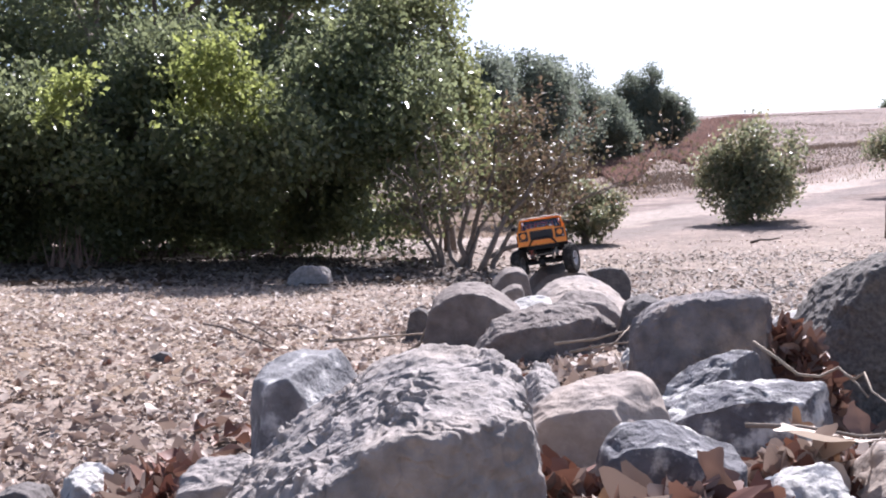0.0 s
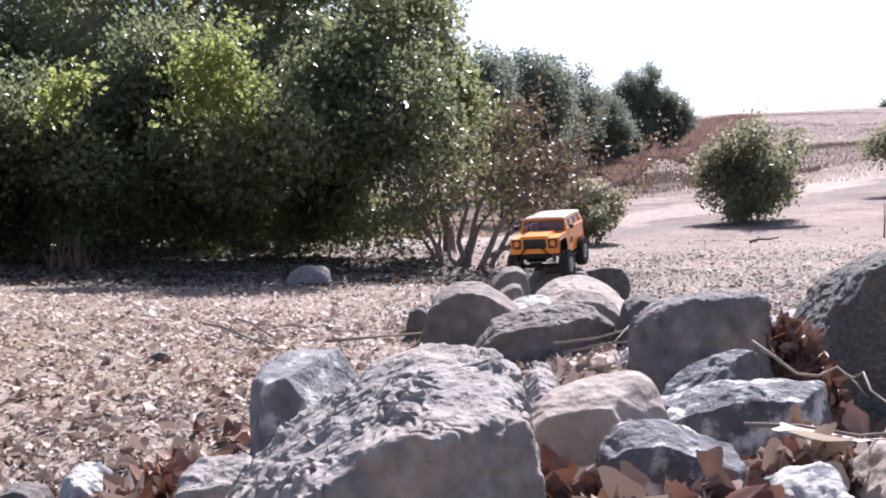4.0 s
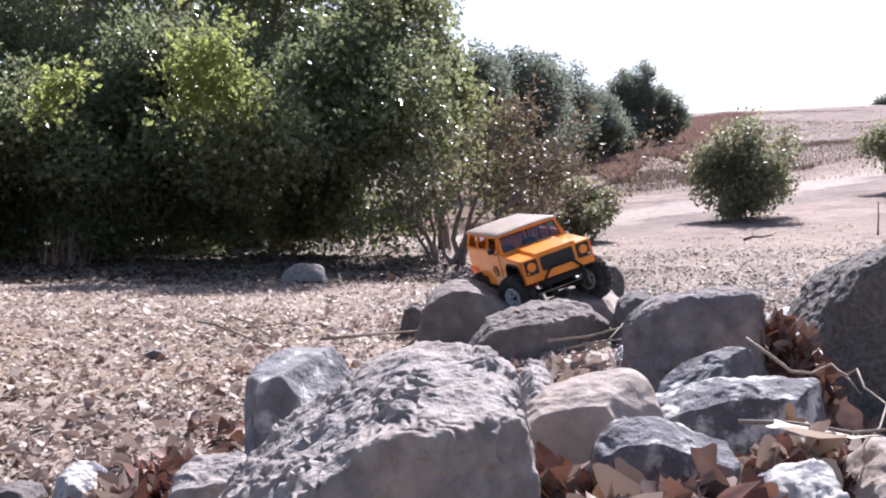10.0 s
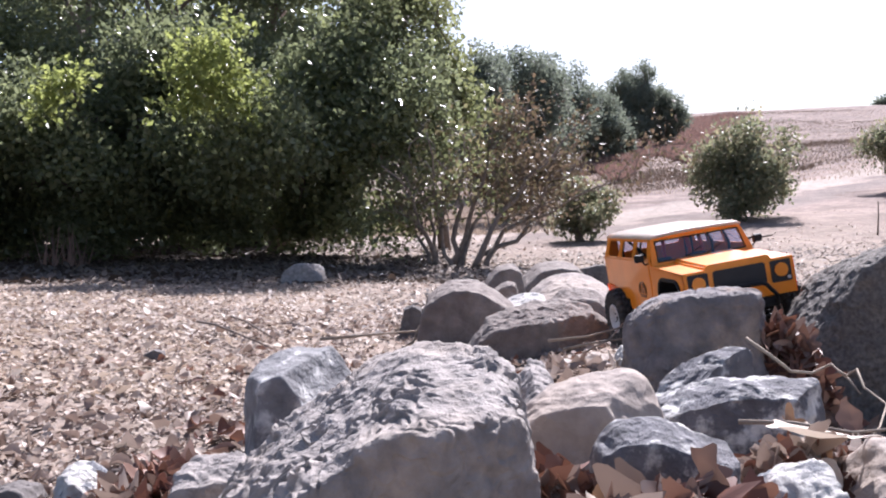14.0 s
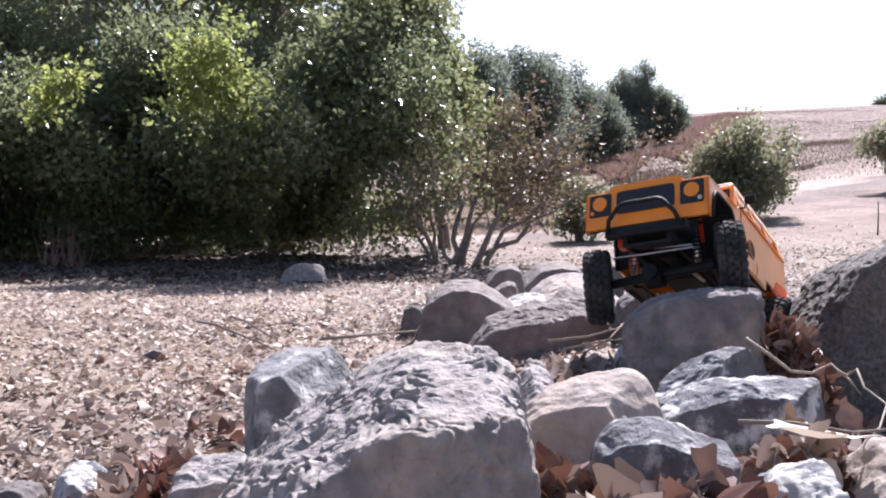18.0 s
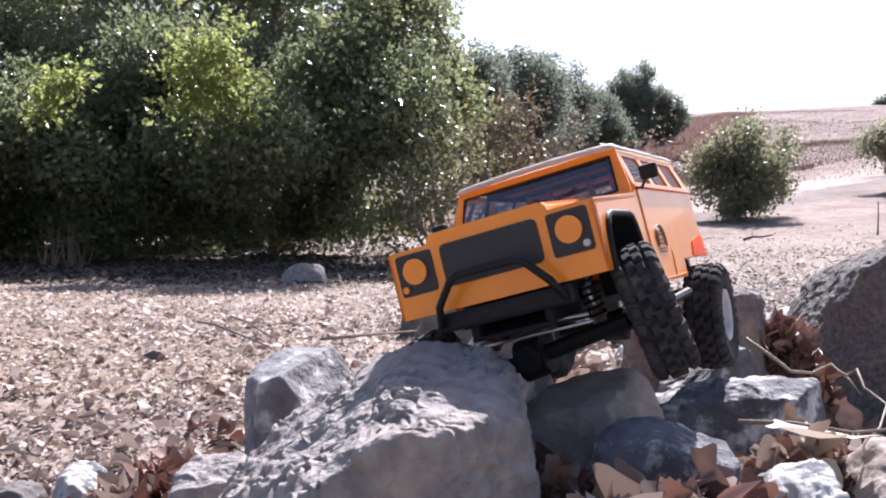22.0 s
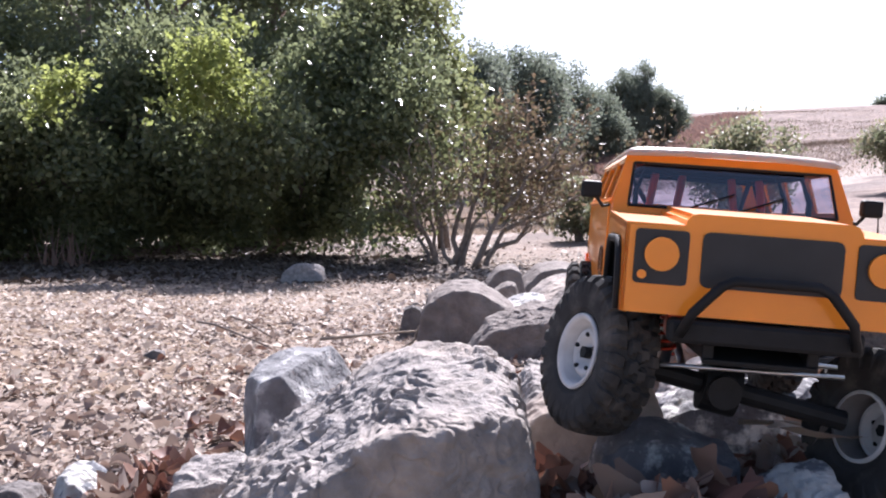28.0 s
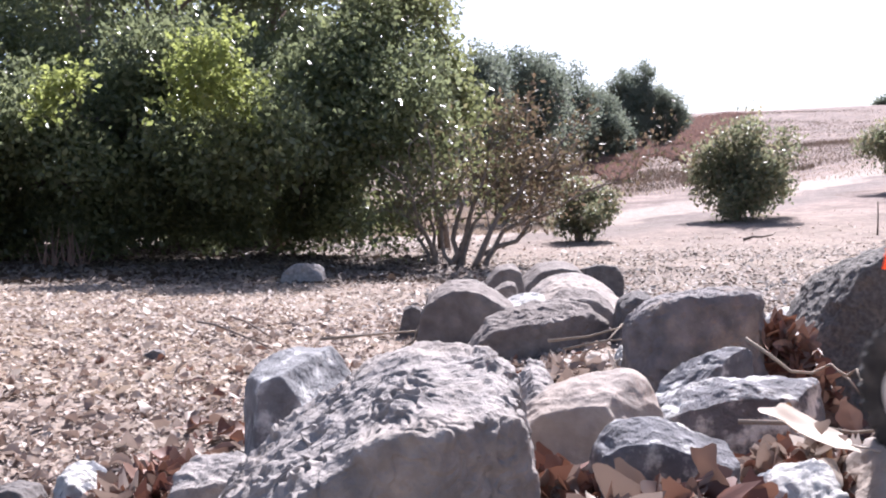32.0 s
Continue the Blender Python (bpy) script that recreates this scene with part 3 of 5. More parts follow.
def crown_points(rng, n, center, radii, shell=0.55, holes=0.25, floor=None, scale=0.9):
    """Clump centres in an uneven crown with gaps."""
    out = []
    for _ in range(n * 6):
        if len(out) == n:
            break
        v = rng.normal(0, 1, 3)
        v /= np.linalg.norm(v)
        r = (shell ** 3 + (1 - shell ** 3) * rng.random()) ** (1 / 3)
        r *= 0.82 + 0.36 * noise.noise(Vector(v * 2.3) + Vector(center))
        p = np.array(center) + v * r * np.array(radii)
        if noise.noise(Vector(p / scale) + Vector((7.1, 3.3, 1.7))) < -0.5 + holes:
            continue
        if floor is not None and p[2] < floor(p):
            continue
        out.append(p)
    return np.array(out).reshape(-1, 3)


def bough_points(rng, x0, x1, n):
    """Clumps of the outer foliage: boughs that bulge out over the clearing, with dark hollows between them."""
    out, made = [], 0
    while made < n:
        x, z = rng.uniform(x0, x1), 0.3 + 3.0 * rng.random() ** 0.85
        hollow = noise.noise(Vector((x * 1.5, z * 1.7, 4.2)))
        if hollow < (-0.06 if x < -0.8 else -0.3):
            continue
        if x < -2.45 and z > 1.25 and rng.random() < 0.7:
            continue
        edge = 0.13 - 0.34 * max(0.0, 1.4 - z) + 0.14 * noise.noise(Vector((z * 3, 0, 0)))
        r = rng.uniform(0.13, 0.27)
        if x > edge - r:
            continue
        y = 6.4 + max((z - 0.95) * 1.15, (0.95 - z) * 0.4) - 0.5 * hollow + rng.normal(0, 0.14)
        made += 1
        lean = rng.normal(0, 0.35)
        for _ in range(int(420 * r * r)):
            v = rng.normal(0, 1, 3)
            v /= np.linalg.norm(v)
            v *= rng.uniform(0.6, 1.05)
            out.append((x + v[0] * r * 1.25, y + v[1] * r * 1.1, z + (v[2] + lean * v[0]) * r * 0.75))
    return np.array(out)


def lobes(seed, center, radii, k, n, tall=1.0):
    """An uneven crown: one core and k lobes round its upper side."""
    rng = np.random.default_rng(seed)
    c, r = np.array(center, float), np.array(radii, float)
    out = [(tuple(c - np.array([0, 0, 0.1]) * r), tuple(r * 0.66), n // 3)]
    for i in range(k):
        a, e = rng.uniform(0, math.tau), rng.uniform(-0.5, 1.0)
        v = np.array([math.cos(a) * math.sqrt(1 - e * e), math.sin(a) * math.sqrt(1 - e * e), e])
        f = rng.uniform(0.2, 0.42)
        out.append((tuple(c + v * r * rng.uniform(0.6, 0.84)), tuple(r * f * np.array([1, 1, tall])), max(8, int(n * 0.66 / k))))
    return out


def spray_points(rng, sprays):
    """Clumps of sunlit foliage: uneven sprays at the ends of branches."""
    out = []
    for cx, cy, cz, r, n in sprays:
        for _ in range(n):
            v = rng.normal(0, 0.5, 3) * r
            out.append((cx + v[0] * 1.1, cy + v[1] * 0.5, cz + v[2] * 0.9 + 0.25 * abs(v[0])))
    return np.array(out)


def limb_path(rng, a, b, sag=0.12, steps=5):
    a, b = np.array(a, float), np.array(b, float)
    ln = np.linalg.norm(b - a)
    pts = [a + (b - a) * t for t in np.linspace(0, 1, steps + 1)]
    for i in range(1, steps):
        pts[i] = pts[i] + rng.normal(0, 1, 3) * sag * ln * 0.5
    return pts


def tree(name, base, trunk_top, radius, crowns, leaf_mat, bark_mat, leaf, per, label, category="tree", seed=1,
         limbs=14, spread=0.16, shell=0.55, holes=0.25, skirt=0.12, stems=1, group="", canopy=None, sprays=()):
    """Trunk or stems, limbs to the crown, and a crown of separate folded leaves."""
    rng = np.random.default_rng(seed)
    base = np.array(base, float)
    root = new(name)
    root.location = base
    bm = bmesh.new()
    top = np.array(trunk_top, float) - base
    for k in range(stems):
        a = rng.normal(0, radius * 1.5, 3) * (stems > 1)
        a[2] = -0.05
        t = top + (rng.normal(0, 0.25, 3) * np.linalg.norm(top) if stems > 1 else 0)
        pts = limb_path(rng, a, t, 0.1)
        tube(bm, pts, list(np.linspace(radius, radius * 0.5, len(pts))), 9)
    part("trunk", bm, bark_mat, root, smooth=True)
    cl = []
    for c, r, n in crowns:
        cl.append(crown_points(rng, n, np.array(c) - base, r, shell, holes,
                               lambda p: height(p[0] + base[0], p[1] + base[1]) - base[2] + skirt))
    if canopy:
        cl.append(bough_points(rng, *canopy) - base)
    cl = np.concatenate(cl)
    for i in rng.choice(len(cl), min(limbs, len(cl)), replace=False):
        bm = bmesh.new()
        pts = limb_path(rng, top * rng.uniform(0.35, 1.0), cl[i], 0.12)
        tube(bm, pts, list(np.linspace(radius * 0.45, radius * 0.1, len(pts))), 6)
        part("limb", bm, bark_mat, root, smooth=True)
    V, Fc = leaf_cloud(rng, cl, np.full(len(cl), spread), per, leaf)
    array_object("crown", V, Fc, leaf_mat, root)
    if sprays:
        sp = spray_points(rng, sprays) - base
        V, Fc = leaf_cloud(rng, sp, np.full(len(sp), 0.04), 18, leaf * 0.9)
        ob = array_object("sunlit_foliage", V, Fc, sunlit_leaf, root)
        ob["label"] = "yellow-green leaves with sunlight put into their colour"
        for cx, cy, cz, r, n in sprays:
            bm = bmesh.new()
            pts = limb_path(rng, top * 0.8, np.array((cx, cy, cz)) - base, 0.08)
            tube(bm, pts, list(np.linspace(radius * 0.3, radius * 0.06, len(pts))), 6)
            part("limb", bm, bark_mat, root, smooth=True)
    return tagged(root, label, category, group)


def ground_at(x, y, dz=0.0):
    return (x, y, float(height(x, y)) + dz)


G = "trees along the clearing"
tree("oak_tree", ground_at(-1.45, 8.4), (-1.3, 8.0, 1.3), 0.12,
     [((-1.3, 7.9, 1.2), (1.3, 0.6, 1.0), 330), ((-1.7, 7.5, 0.8), (1.0, 0.6, 0.75), 260), ((-0.75, 7.6, 0.9), (0.5, 0.45, 0.68), 130),
      # the crown at z 2.3 is added above the view to shade the grey rock
      ((-1.4, 7.6, 0.5), (1.0, 0.55, 0.45), 240), ((-0.35, 6.75, 2.3), (0.6, 0.4, 0.25), 110),
      ((-0.24, 6.95, 0.95), (0.34, 0.3, 0.36), 80)],
     oak_leaf, bark, 0.048, 44, "dense dark green evergreen tree with glossy leaves", seed=11, group=G, spread=0.1, skirt=0.14, holes=0.35, shell=0.3,
     canopy=(-2.3, 0.12, 80),
     sprays=((-1.47, 5.75, 1.3, 0.27, 70), (-1.55, 5.75, 1.1, 0.2, 30), (-1.28, 5.75, 1.12, 0.2, 30)))
tree("oak_tree", ground_at(-3.1, 8.3), (-3.0, 7.9, 1.3), 0.13,
     [((-3.0, 7.8, 1.2), (1.4, 0.6, 1.0), 360), ((-2.9, 7.3, 0.75), (1.3, 0.6, 0.7), 320), ((-3.2, 7.4, 0.45), (1.4, 0.55, 0.45), 300)],
     oak_leaf, bark, 0.048, 44, "dense dark green evergreen tree with branches near the ground", seed=12, group=G, spread=0.1, skirt=0.05, holes=0.35, shell=0.3,
     canopy=(-4.3, -2.0, 80),
     sprays=((-2.46, 5.8, 1.1, 0.16, 24), (-2.28, 5.8, 1.22, 0.13, 14)))
tree("oak_tree", ground_at(-5.1, 8.3), (-5.0, 7.9, 1.3), 0.13,
     [((-4.9, 7.7, 1.3), (1.4, 0.8, 1.2), 420)],
     oak_leaf, bark, 0.055, 36, "dense dark green evergreen tree at the end of the row", seed=13, group=G, spread=0.13, skirt=0.05, holes=0.35, shell=0.3,
     canopy=(-6.0, -4.0, 40))
tree("oak_tree", ground_at(-2.7, 10.0), (-2.7, 9.8, 1.2), 0.14,
     [((-2.9, 9.6, 1.2), (2.6, 0.7, 1.2), 560), ((-2.9, 9.3, 0.6), (2.6, 0.5, 0.6), 420), ((-3.1, 10.2, 2.35), (2.9, 0.6, 0.9), 420)],
     oak_leaf, bark, 0.09, 28, "dark green evergreen tree behind the front row", seed=14, group=G, spread=0.18, skirt=0.1)


def open_bush():
    """The half-bare bush: many leaning stems from one root, thin forks and sparse leaves."""
    rng = np.random.default_rng(21)
    bx, by = 0.06, 6.2
    root = new("open_bush")
    root.location = ground_at(bx, by)
    tips = []
    fans = ((-0.42, 0.52), (-0.34, 0.66), (-0.24, 0.76), (-0.1, 0.82), (0.08, 0.86), (0.25, 0.88), (0.42, 0.84), (0.58, 0.78), (0.74, 0.72), (0.9, 0.6))
    for i, (dx, h) in enumerate(fans):
        bm = bmesh.new()
        x0 = -0.12 + 0.3 * i / (len(fans) - 1)
        y0 = rng.uniform(-0.12, 0.12)
        pts, p = [], np.array([x0, y0, -0.03])
        mid = np.array([x0 + dx * 0.25 + rng.normal(0, 0.05), y0 + rng.normal(0, 0.08), h * 0.42])
        end = np.array([x0 + dx, y0 + rng.normal(0, 0.2), h])
        for t in np.linspace(0, 1, 9):
            q = (1 - t) ** 2 * p + 2 * t * (1 - t) * mid + t * t * end
            pts.append(q + rng.normal(0, 0.02, 3))
        r0 = rng.uniform(0.014, 0.026)
        tube(bm, pts, list(np.linspace(r0, 0.004, 9)), 7)
        for k in range(7):
            s = pts[rng.integers(3, 9)]
            e2 = s + np.array([dx * 0.25 + rng.normal(0, 0.16), rng.normal(0, 0.16), rng.uniform(0.05, 0.3)])
            e2[2] = min(e2[2], 1.0)
            fp = limb_path(rng, s, e2, 0.14, 4)
            tube(bm, fp, list(np.linspace(0.006, 0.002, 5)), 5)
            tips += [e2, fp[3], fp[2]]
            for _ in range(2):
                s3 = fp[rng.integers(1, 5)]
                e3 = s3 + rng.normal(0, 0.09, 3) + np.array([0, 0, 0.04])
                tube(bm, [s3, (s3 + e3) / 2 + rng.normal(0, 0.01, 3), e3], [0.003, 0.002, 0.001], 4)
                tips.append(e3)
        part("stem", bm, pale_bark, root, smooth=True)
    tips = np.array(tips)
    tips = tips[tips[:, 2] > 0.3]
    green = tips[tips[:, 0] < 0.38]
    rust = tips[tips[:, 0] >= 0.3]
    V, Fc = leaf_cloud(rng, green, np.full(len(green), 0.055), 9, 0.042)
    array_object("foliage", V, Fc, bush_leaf, root)
    V, Fc = leaf_cloud(rng, rust, np.full(len(rust), 0.07), 16, 0.036)
    array_object("dry_foliage", V, Fc, rust_leaf, root)
    tagged(root, "half-bare bush with pale leaning stems and sparse olive leaves", "bush")


open_bush()


def shrub(name, base, crowns, mat, leaf, per, label, seed, spread=0.09, group="shrubs on the slope", holes=0.25, stems=6):
    return tree(name, base, (base[0], base[1], base[2] + crowns[0][1][2] * 0.7), 0.03, crowns, mat, bark, leaf, per, label, "shrub", seed,
                limbs=26, spread=spread, shell=0.35, holes=holes, skirt=0.03, stems=stems, group=group)


tree("oak_tree", ground_at(0.02, 8.2), (0.05, 7.9, 1.1), 0.06,
     [((0.1, 7.5, 1.2), (0.24, 0.3, 0.5), 60), ((0.02, 7.5, 1.55), (0.2, 0.25, 0.3), 36), ((0.2, 7.45, 0.85), (0.18, 0.2, 0.28), 26),
      ((-0.1, 7.5, 1.9), (0.2, 0.25, 0.3), 24), ((-0.28, 7.3, 0.42), (0.3, 0.25, 0.16), 34)],
     light_leaf, bark, 0.05, 26, "slender olive green tree in full sun beside the dark trees", seed=15, group=G, spread=0.07, skirt=0.1, shell=0.3, holes=0.4)
b = ground_at(1.3, 8.75)
shrub("shrub", b, lobes(1, (1.34, 8.75, b[2] + 0.27), (0.37, 0.35, 0.32), 9, 190), shrub_leaf, 0.04, 34,
      "small dark green shrub behind the half-bare bush", 31, 0.05)
b = ground_at(3.3, 10.5)
shrub("shrub", b, lobes(14, (3.3, 10.5, b[2] + 0.5), (0.74, 0.6, 0.64), 17, 380, 1.35), shrub_leaf, 0.052, 44,
      "uneven olive green shrub standing alone on the slope", 32, 0.075, holes=0.4)
b = ground_at(6.3, 12.8)
shrub("shrub", b, lobes(3, (6.45, 12.8, b[2] + 0.5), (0.72, 0.6, 0.58), 14, 300, 1.3), shrub_leaf, 0.055, 44,
      "olive shrub with brownish tips on the slope", 33, 0.08, holes=0.4)
b = ground_at(0.75, 11.5)
shrub("shrub", b, lobes(4, (1.0, 11.5, b[2] + 0.5), (0.75, 0.5, 0.5), 9, 260), rust_leaf, 0.05, 34,
      "rusty half-dry shrub behind the bush", 34, 0.1)

# trees farther up the slope: place, half width, height
T = "trees on the hillside"
for k, (x, y, w, top) in enumerate(((0.75, 19, 1.0, 3.75), (1.6, 20.5, 1.0, 4.05), (2.5, 24, 1.1, 4.55), (3.4, 27, 1.25, 4.85), (4.5, 29, 1.2, 4.5), (5.4, 31.5, 1.0, 4.2),
                                    (7.4, 38, 1.0, 6.3), (8.2, 38.5, 1.1, 6.75), (9.2, 39, 1.1, 5.8), (6.0, 33, 0.8, 3.7))):
    b = ground_at(x, y)
    h = top - b[2]
    tree("hillside_tree", b, (x, y, b[2] + h * 0.5), 0.1, lobes(40 + k, (x, y, b[2] + h * 0.52), (w * 1.05, w, h * 0.54), 24, 420),
         far_leaf, bark, 0.09, 60, "bushy grey-green tree on the hillside", seed=41 + k, spread=0.14, skirt=0.05, group=T, limbs=8)
b = ground_at(39.0, 80)
tree("hillside_tree", b, (39, 80, b[2] + 0.8), 0.12, lobes(60, (39, 80, b[2] + 0.8), (2.4, 1.5, 0.9), 8, 160), far_leaf, bark, 0.2, 40,
     "low grey-green bush on the skyline", seed=54, spread=0.3, skirt=0.05, group=T, limbs=6)


def tufts(name, n, area, mat, size, label, seed, keep=None):
    """Thin upright blades spread over a stretch of ground: area is (x/y from, to, distance from, to)."""
    rng = np.random.default_rng(seed)
    d = np.exp(rng.uniform(math.log(area[2]), math.log(area[3]), n))
    q = rng.uniform(area[0], area[1], n)
    x, y = q * d, d
    if keep:
        ok = keep(q, d)
        x, y, d = x[ok], y[ok], d[ok]
    z = height(x, y)
    n = len(x)
    p = np.stack([x, y, z - 0.01], 1)
    hgt = (size * rng.uniform(0.5, 1.4, n))[:, None]
    lean = rng.normal(0, 0.35, (n, 3)) * hgt
    lean[:, 2] = 0
    a = rng.uniform(0, math.pi, n)
    s = np.stack([np.cos(a), np.sin(a), 0 * a], 1) * hgt * (0.16 if size < 0.2 or n > 1000 else 0.03)
    up = np.array([[0, 0, 1.0]]) * hgt
    V = np.stack([p - s, p + s, p + lean + up], 1).reshape(-1, 3)
    b = np.arange(n) * 3
    ob = array_object(name, V, np.stack([b, b + 1, b + 2], 1), mat)
    return tagged(ob, label, "grass", kind="stuff")


tufts("dry_brush", 150000, (0.06, 0.34, 18, 66), dry_brush, 0.2, "low reddish-brown dry brush covering the hillside", 61,
      lambda q, d: (d > 19 + (q - 0.12) * 80 + 4 * np.sin(q * 90)) & (q < 0.262 + (d - 30) * 0.0018 + 0.012 * np.sin(d * 1.3) + 0.008 * np.sin(d * 4.1)))
tufts("dry_grass", 50000, (-0.2, 0.9, 16, 80), straw, 0.06, "short straw-coloured dry grass on the hill", 62)
tufts("dry_grass", 24000, (-0.16, 0.12, 10, 24), straw, 0.06, "pale straw grass behind the bushes", 63)
tufts("low_brush", 60000, (0.12, 0.62, 19, 75), hill_brush, 0.09, "patches of low brown growth on the hill", 65,
      lambda q, d: np.sin(q * 23 + 1.7 * np.sin(d * 0.35)) + np.sin(d * 0.55 + q * 9) + 0.6 * np.sin(d * 1.9 - q * 60) > 0.75)
tufts("short_growth", 70000, (0.16, 0.62, 15, 70), hill_brush, 0.055, "thin brown growth over the upper hill", 66,
      lambda q, d: d > 14 + q * 14)
tufts("dry_weeds", 40, (-0.43, -0.38, 6.4, 6.9), dry_brush, 0.26, "dry upright weeds in the shade of the trees", 64)


# ---------------------------------------------------------------- leaf litter and twigs
def curled_leaves(rng, p, size, nrm_tilt=0.35, cup=0.25):
    """Dry leaves of six corners that curl up at the rim."""
    n = len(p)
    a = rng.uniform(0, math.tau, n)
    d = np.stack([np.cos(a), np.sin(a), rng.normal(0, nrm_tilt, n)], 1)
    d /= np.linalg.norm(d, axis=1)[:, None]
    s = np.stack([-np.sin(a), np.cos(a), rng.normal(0, nrm_tilt, n)], 1)
    s -= d * np.sum(s * d, axis=1)[:, None]
    s /= np.linalg.norm(s, axis=1)[:, None]
    u = np.cross(d, s)
    L = size[:, None]
    w = L * rng.uniform(0.22, 0.42, n)[:, None]
    c = L * rng.uniform(0.0, cup, n)[:, None]
    e = L * rng.uniform(-0.05, 0.2, n)[:, None]
    V = np.stack([p, p + d * L * 0.3 + s * w + u * c, p + d * L * 0.7 + s * w * 0.8 + u * c, p + d * L + u * e,
                  p + d * L * 0.7 - s * w * 0.8 + u * c, p + d * L * 0.3 - s * w + u * c], 1).reshape(-1, 3)
    b = np.arange(n) * 6
    Fc = np.concatenate([np.stack([b, b + 1, b + 2, b + 3], 1), np.stack([b, b + 3, b + 4, b + 5], 1)])
    return V, Fc


def crumpled_leaves(rng, p, size, tilt, rows=5, curl=(0.3, 1.8)):
    """Dry leaves with an uneven pointed outline, a bent blade and a rolled rim."""
    n = len(p)
    d, s = rng.normal(0, 1, (n, 3)), rng.normal(0, 1, (n, 3))
    d[:, 2] *= tilt
    s[:, 2] *= tilt
    d /= np.linalg.norm(d, axis=1)[:, None]
    s -= d * np.sum(s * d, axis=1)[:, None]
    s /= np.linalg.norm(s, axis=1)[:, None]
    u = np.cross(d, s)
    u *= np.where(u[:, 2:] < 0, -1, 1)
    roll, bend = rng.uniform(*curl, n), rng.uniform(-0.7, 0.7, n)
    wide, skew = rng.uniform(0.2, 0.4, n), rng.uniform(-0.3, 0.3, n)
    V = np.zeros((n, rows, 5, 3))
    for i in range(rows):
        t = i / (rows - 1)
        hw = 0.06 + math.sin(math.pi * t ** 0.85) ** 0.8
        ripple = rng.normal(0, 0.02, n)
        for j in range(5):
            a = (t - 0.5) + rng.normal(0, 0.012, n)
            b = (j - 2) * 0.5 * hw * wide * rng.uniform(0.92, 1.08, n) + skew * (t - 0.5) ** 2
            c = roll * b * b * 3.0 + bend * a * a * 1.6 + ripple + rng.normal(0, 0.012, n)
            V[:, i, j] = p + size[:, None] * (d * a[:, None] + s * b[:, None] + u * c[:, None])
    base = (np.arange(n) * rows * 5)[:, None]
    quads = np.array([(i * 5 + j, i * 5 + j + 1, i * 5 + j + 6, i * 5 + j + 5) for i in range(rows - 1) for j in range(4)])
    return V.reshape(-1, 3), (base[:, :, None] + quads[None]).reshape(-1, 4)


def litter(name, n, box4, mat, size, label, seed, lift=0.004, crumpled=False, soft=0.25):
    """Leaves strewn over a stretch of ground (x/y from, to, distance from, to) that thins out at its sides and comes in patches."""
    rng = np.random.default_rng(seed)
    y = np.exp(rng.uniform(math.log(box4[2]), math.log(box4[3]), n))
    x = y * (rng.uniform(box4[0], box4[1], n) + rng.normal(0, soft, n))
    keep = np.array([noise.noise(Vector((a * 2.1, b * 2.1, seed))) + 0.6 * noise.noise(Vector((a * 7, b * 7, seed))) > rng.uniform(-0.75, 0.3) for a, b in zip(x, y)])
    x, y = x[keep], y[keep]
    sz = size * np.minimum(2.2, np.exp(rng.normal(-0.25, 0.42, len(x))))
    p = np.stack([x, y, height(x, y) + lift + rng.random(len(x)) * 0.006], 1)
    V, Fc = crumpled_leaves(rng, p, sz, 0.32) if crumpled else curled_leaves(rng, p, sz)
    ob = array_object(name, V, Fc, mat)
    return tagged(ob, label, "leaf litter", kind="stuff")


litter("leaf_litter", 19000, (-0.8, 0.8, 0.5, 3.4), litter_leaf, 0.0185, "scattered pale and brown dry leaves on the dirt", 71, 0.003, True)
litter("leaf_litter", 24000, (-0.8, 0.8, 2.6, 9.0), litter_leaf, 0.021, "thin scatter of dry leaves on the open dirt", 77, 0.002)
litter("leaf_litter", 1100, (-0.28, 0.5, 0.6, 2.4), rust_litter, 0.03, "russet dry leaves between the rocks", 72, 0.01, True, 0.05)
litter("leaf_crumbs", 60000, (-0.8, 0.8, 0.6, 11.0), crumb_leaf, 0.013, "crumbled bits of dry leaves on the dirt", 73, 0.001)
litter("straw_bits", 16000, (-0.55, -0.15, 1.7, 4.9), straw, 0.018, "flattened straw-coloured grass bits on the dirt", 78, 0.001, False, 0.08)
litter("dark_leaf_litter", 26000, (-0.8, 0.0, 4.9, 9.5), dark_litter_leaf, 0.034, "dark brown leaves strewn under the trees", 76, 0.004, False, 0.05)
litter("gravel", 34000, (0.02, 0.75, 2.6, 7.2), gravel_bit, 0.02, "dark and pale gravel bits on the open dirt", 75, 0.002, False, 0.06)


def litter_round(n, r0, r1, seed):
    """Sparser litter on the rest of the clearing."""
    rng = np.random.default_rng(seed)
    a, r = rng.uniform(0, math.tau, n), np.sqrt(rng.uniform(r0 * r0, r1 * r1, n))
    x, y = r * np.cos(a), r * np.sin(a)
    V, Fc = curled_leaves(rng, np.stack([x, y, height(x, y) + 0.004], 1), 0.026 * rng.uniform(0.4, 1.2, len(x)))
    tagged(array_object("leaf_litter", V, Fc, litter_leaf), "sparse dry leaves on the open dirt", "leaf litter", kind="stuff")


litter_round(9000, 0.15, 5.0, 74)


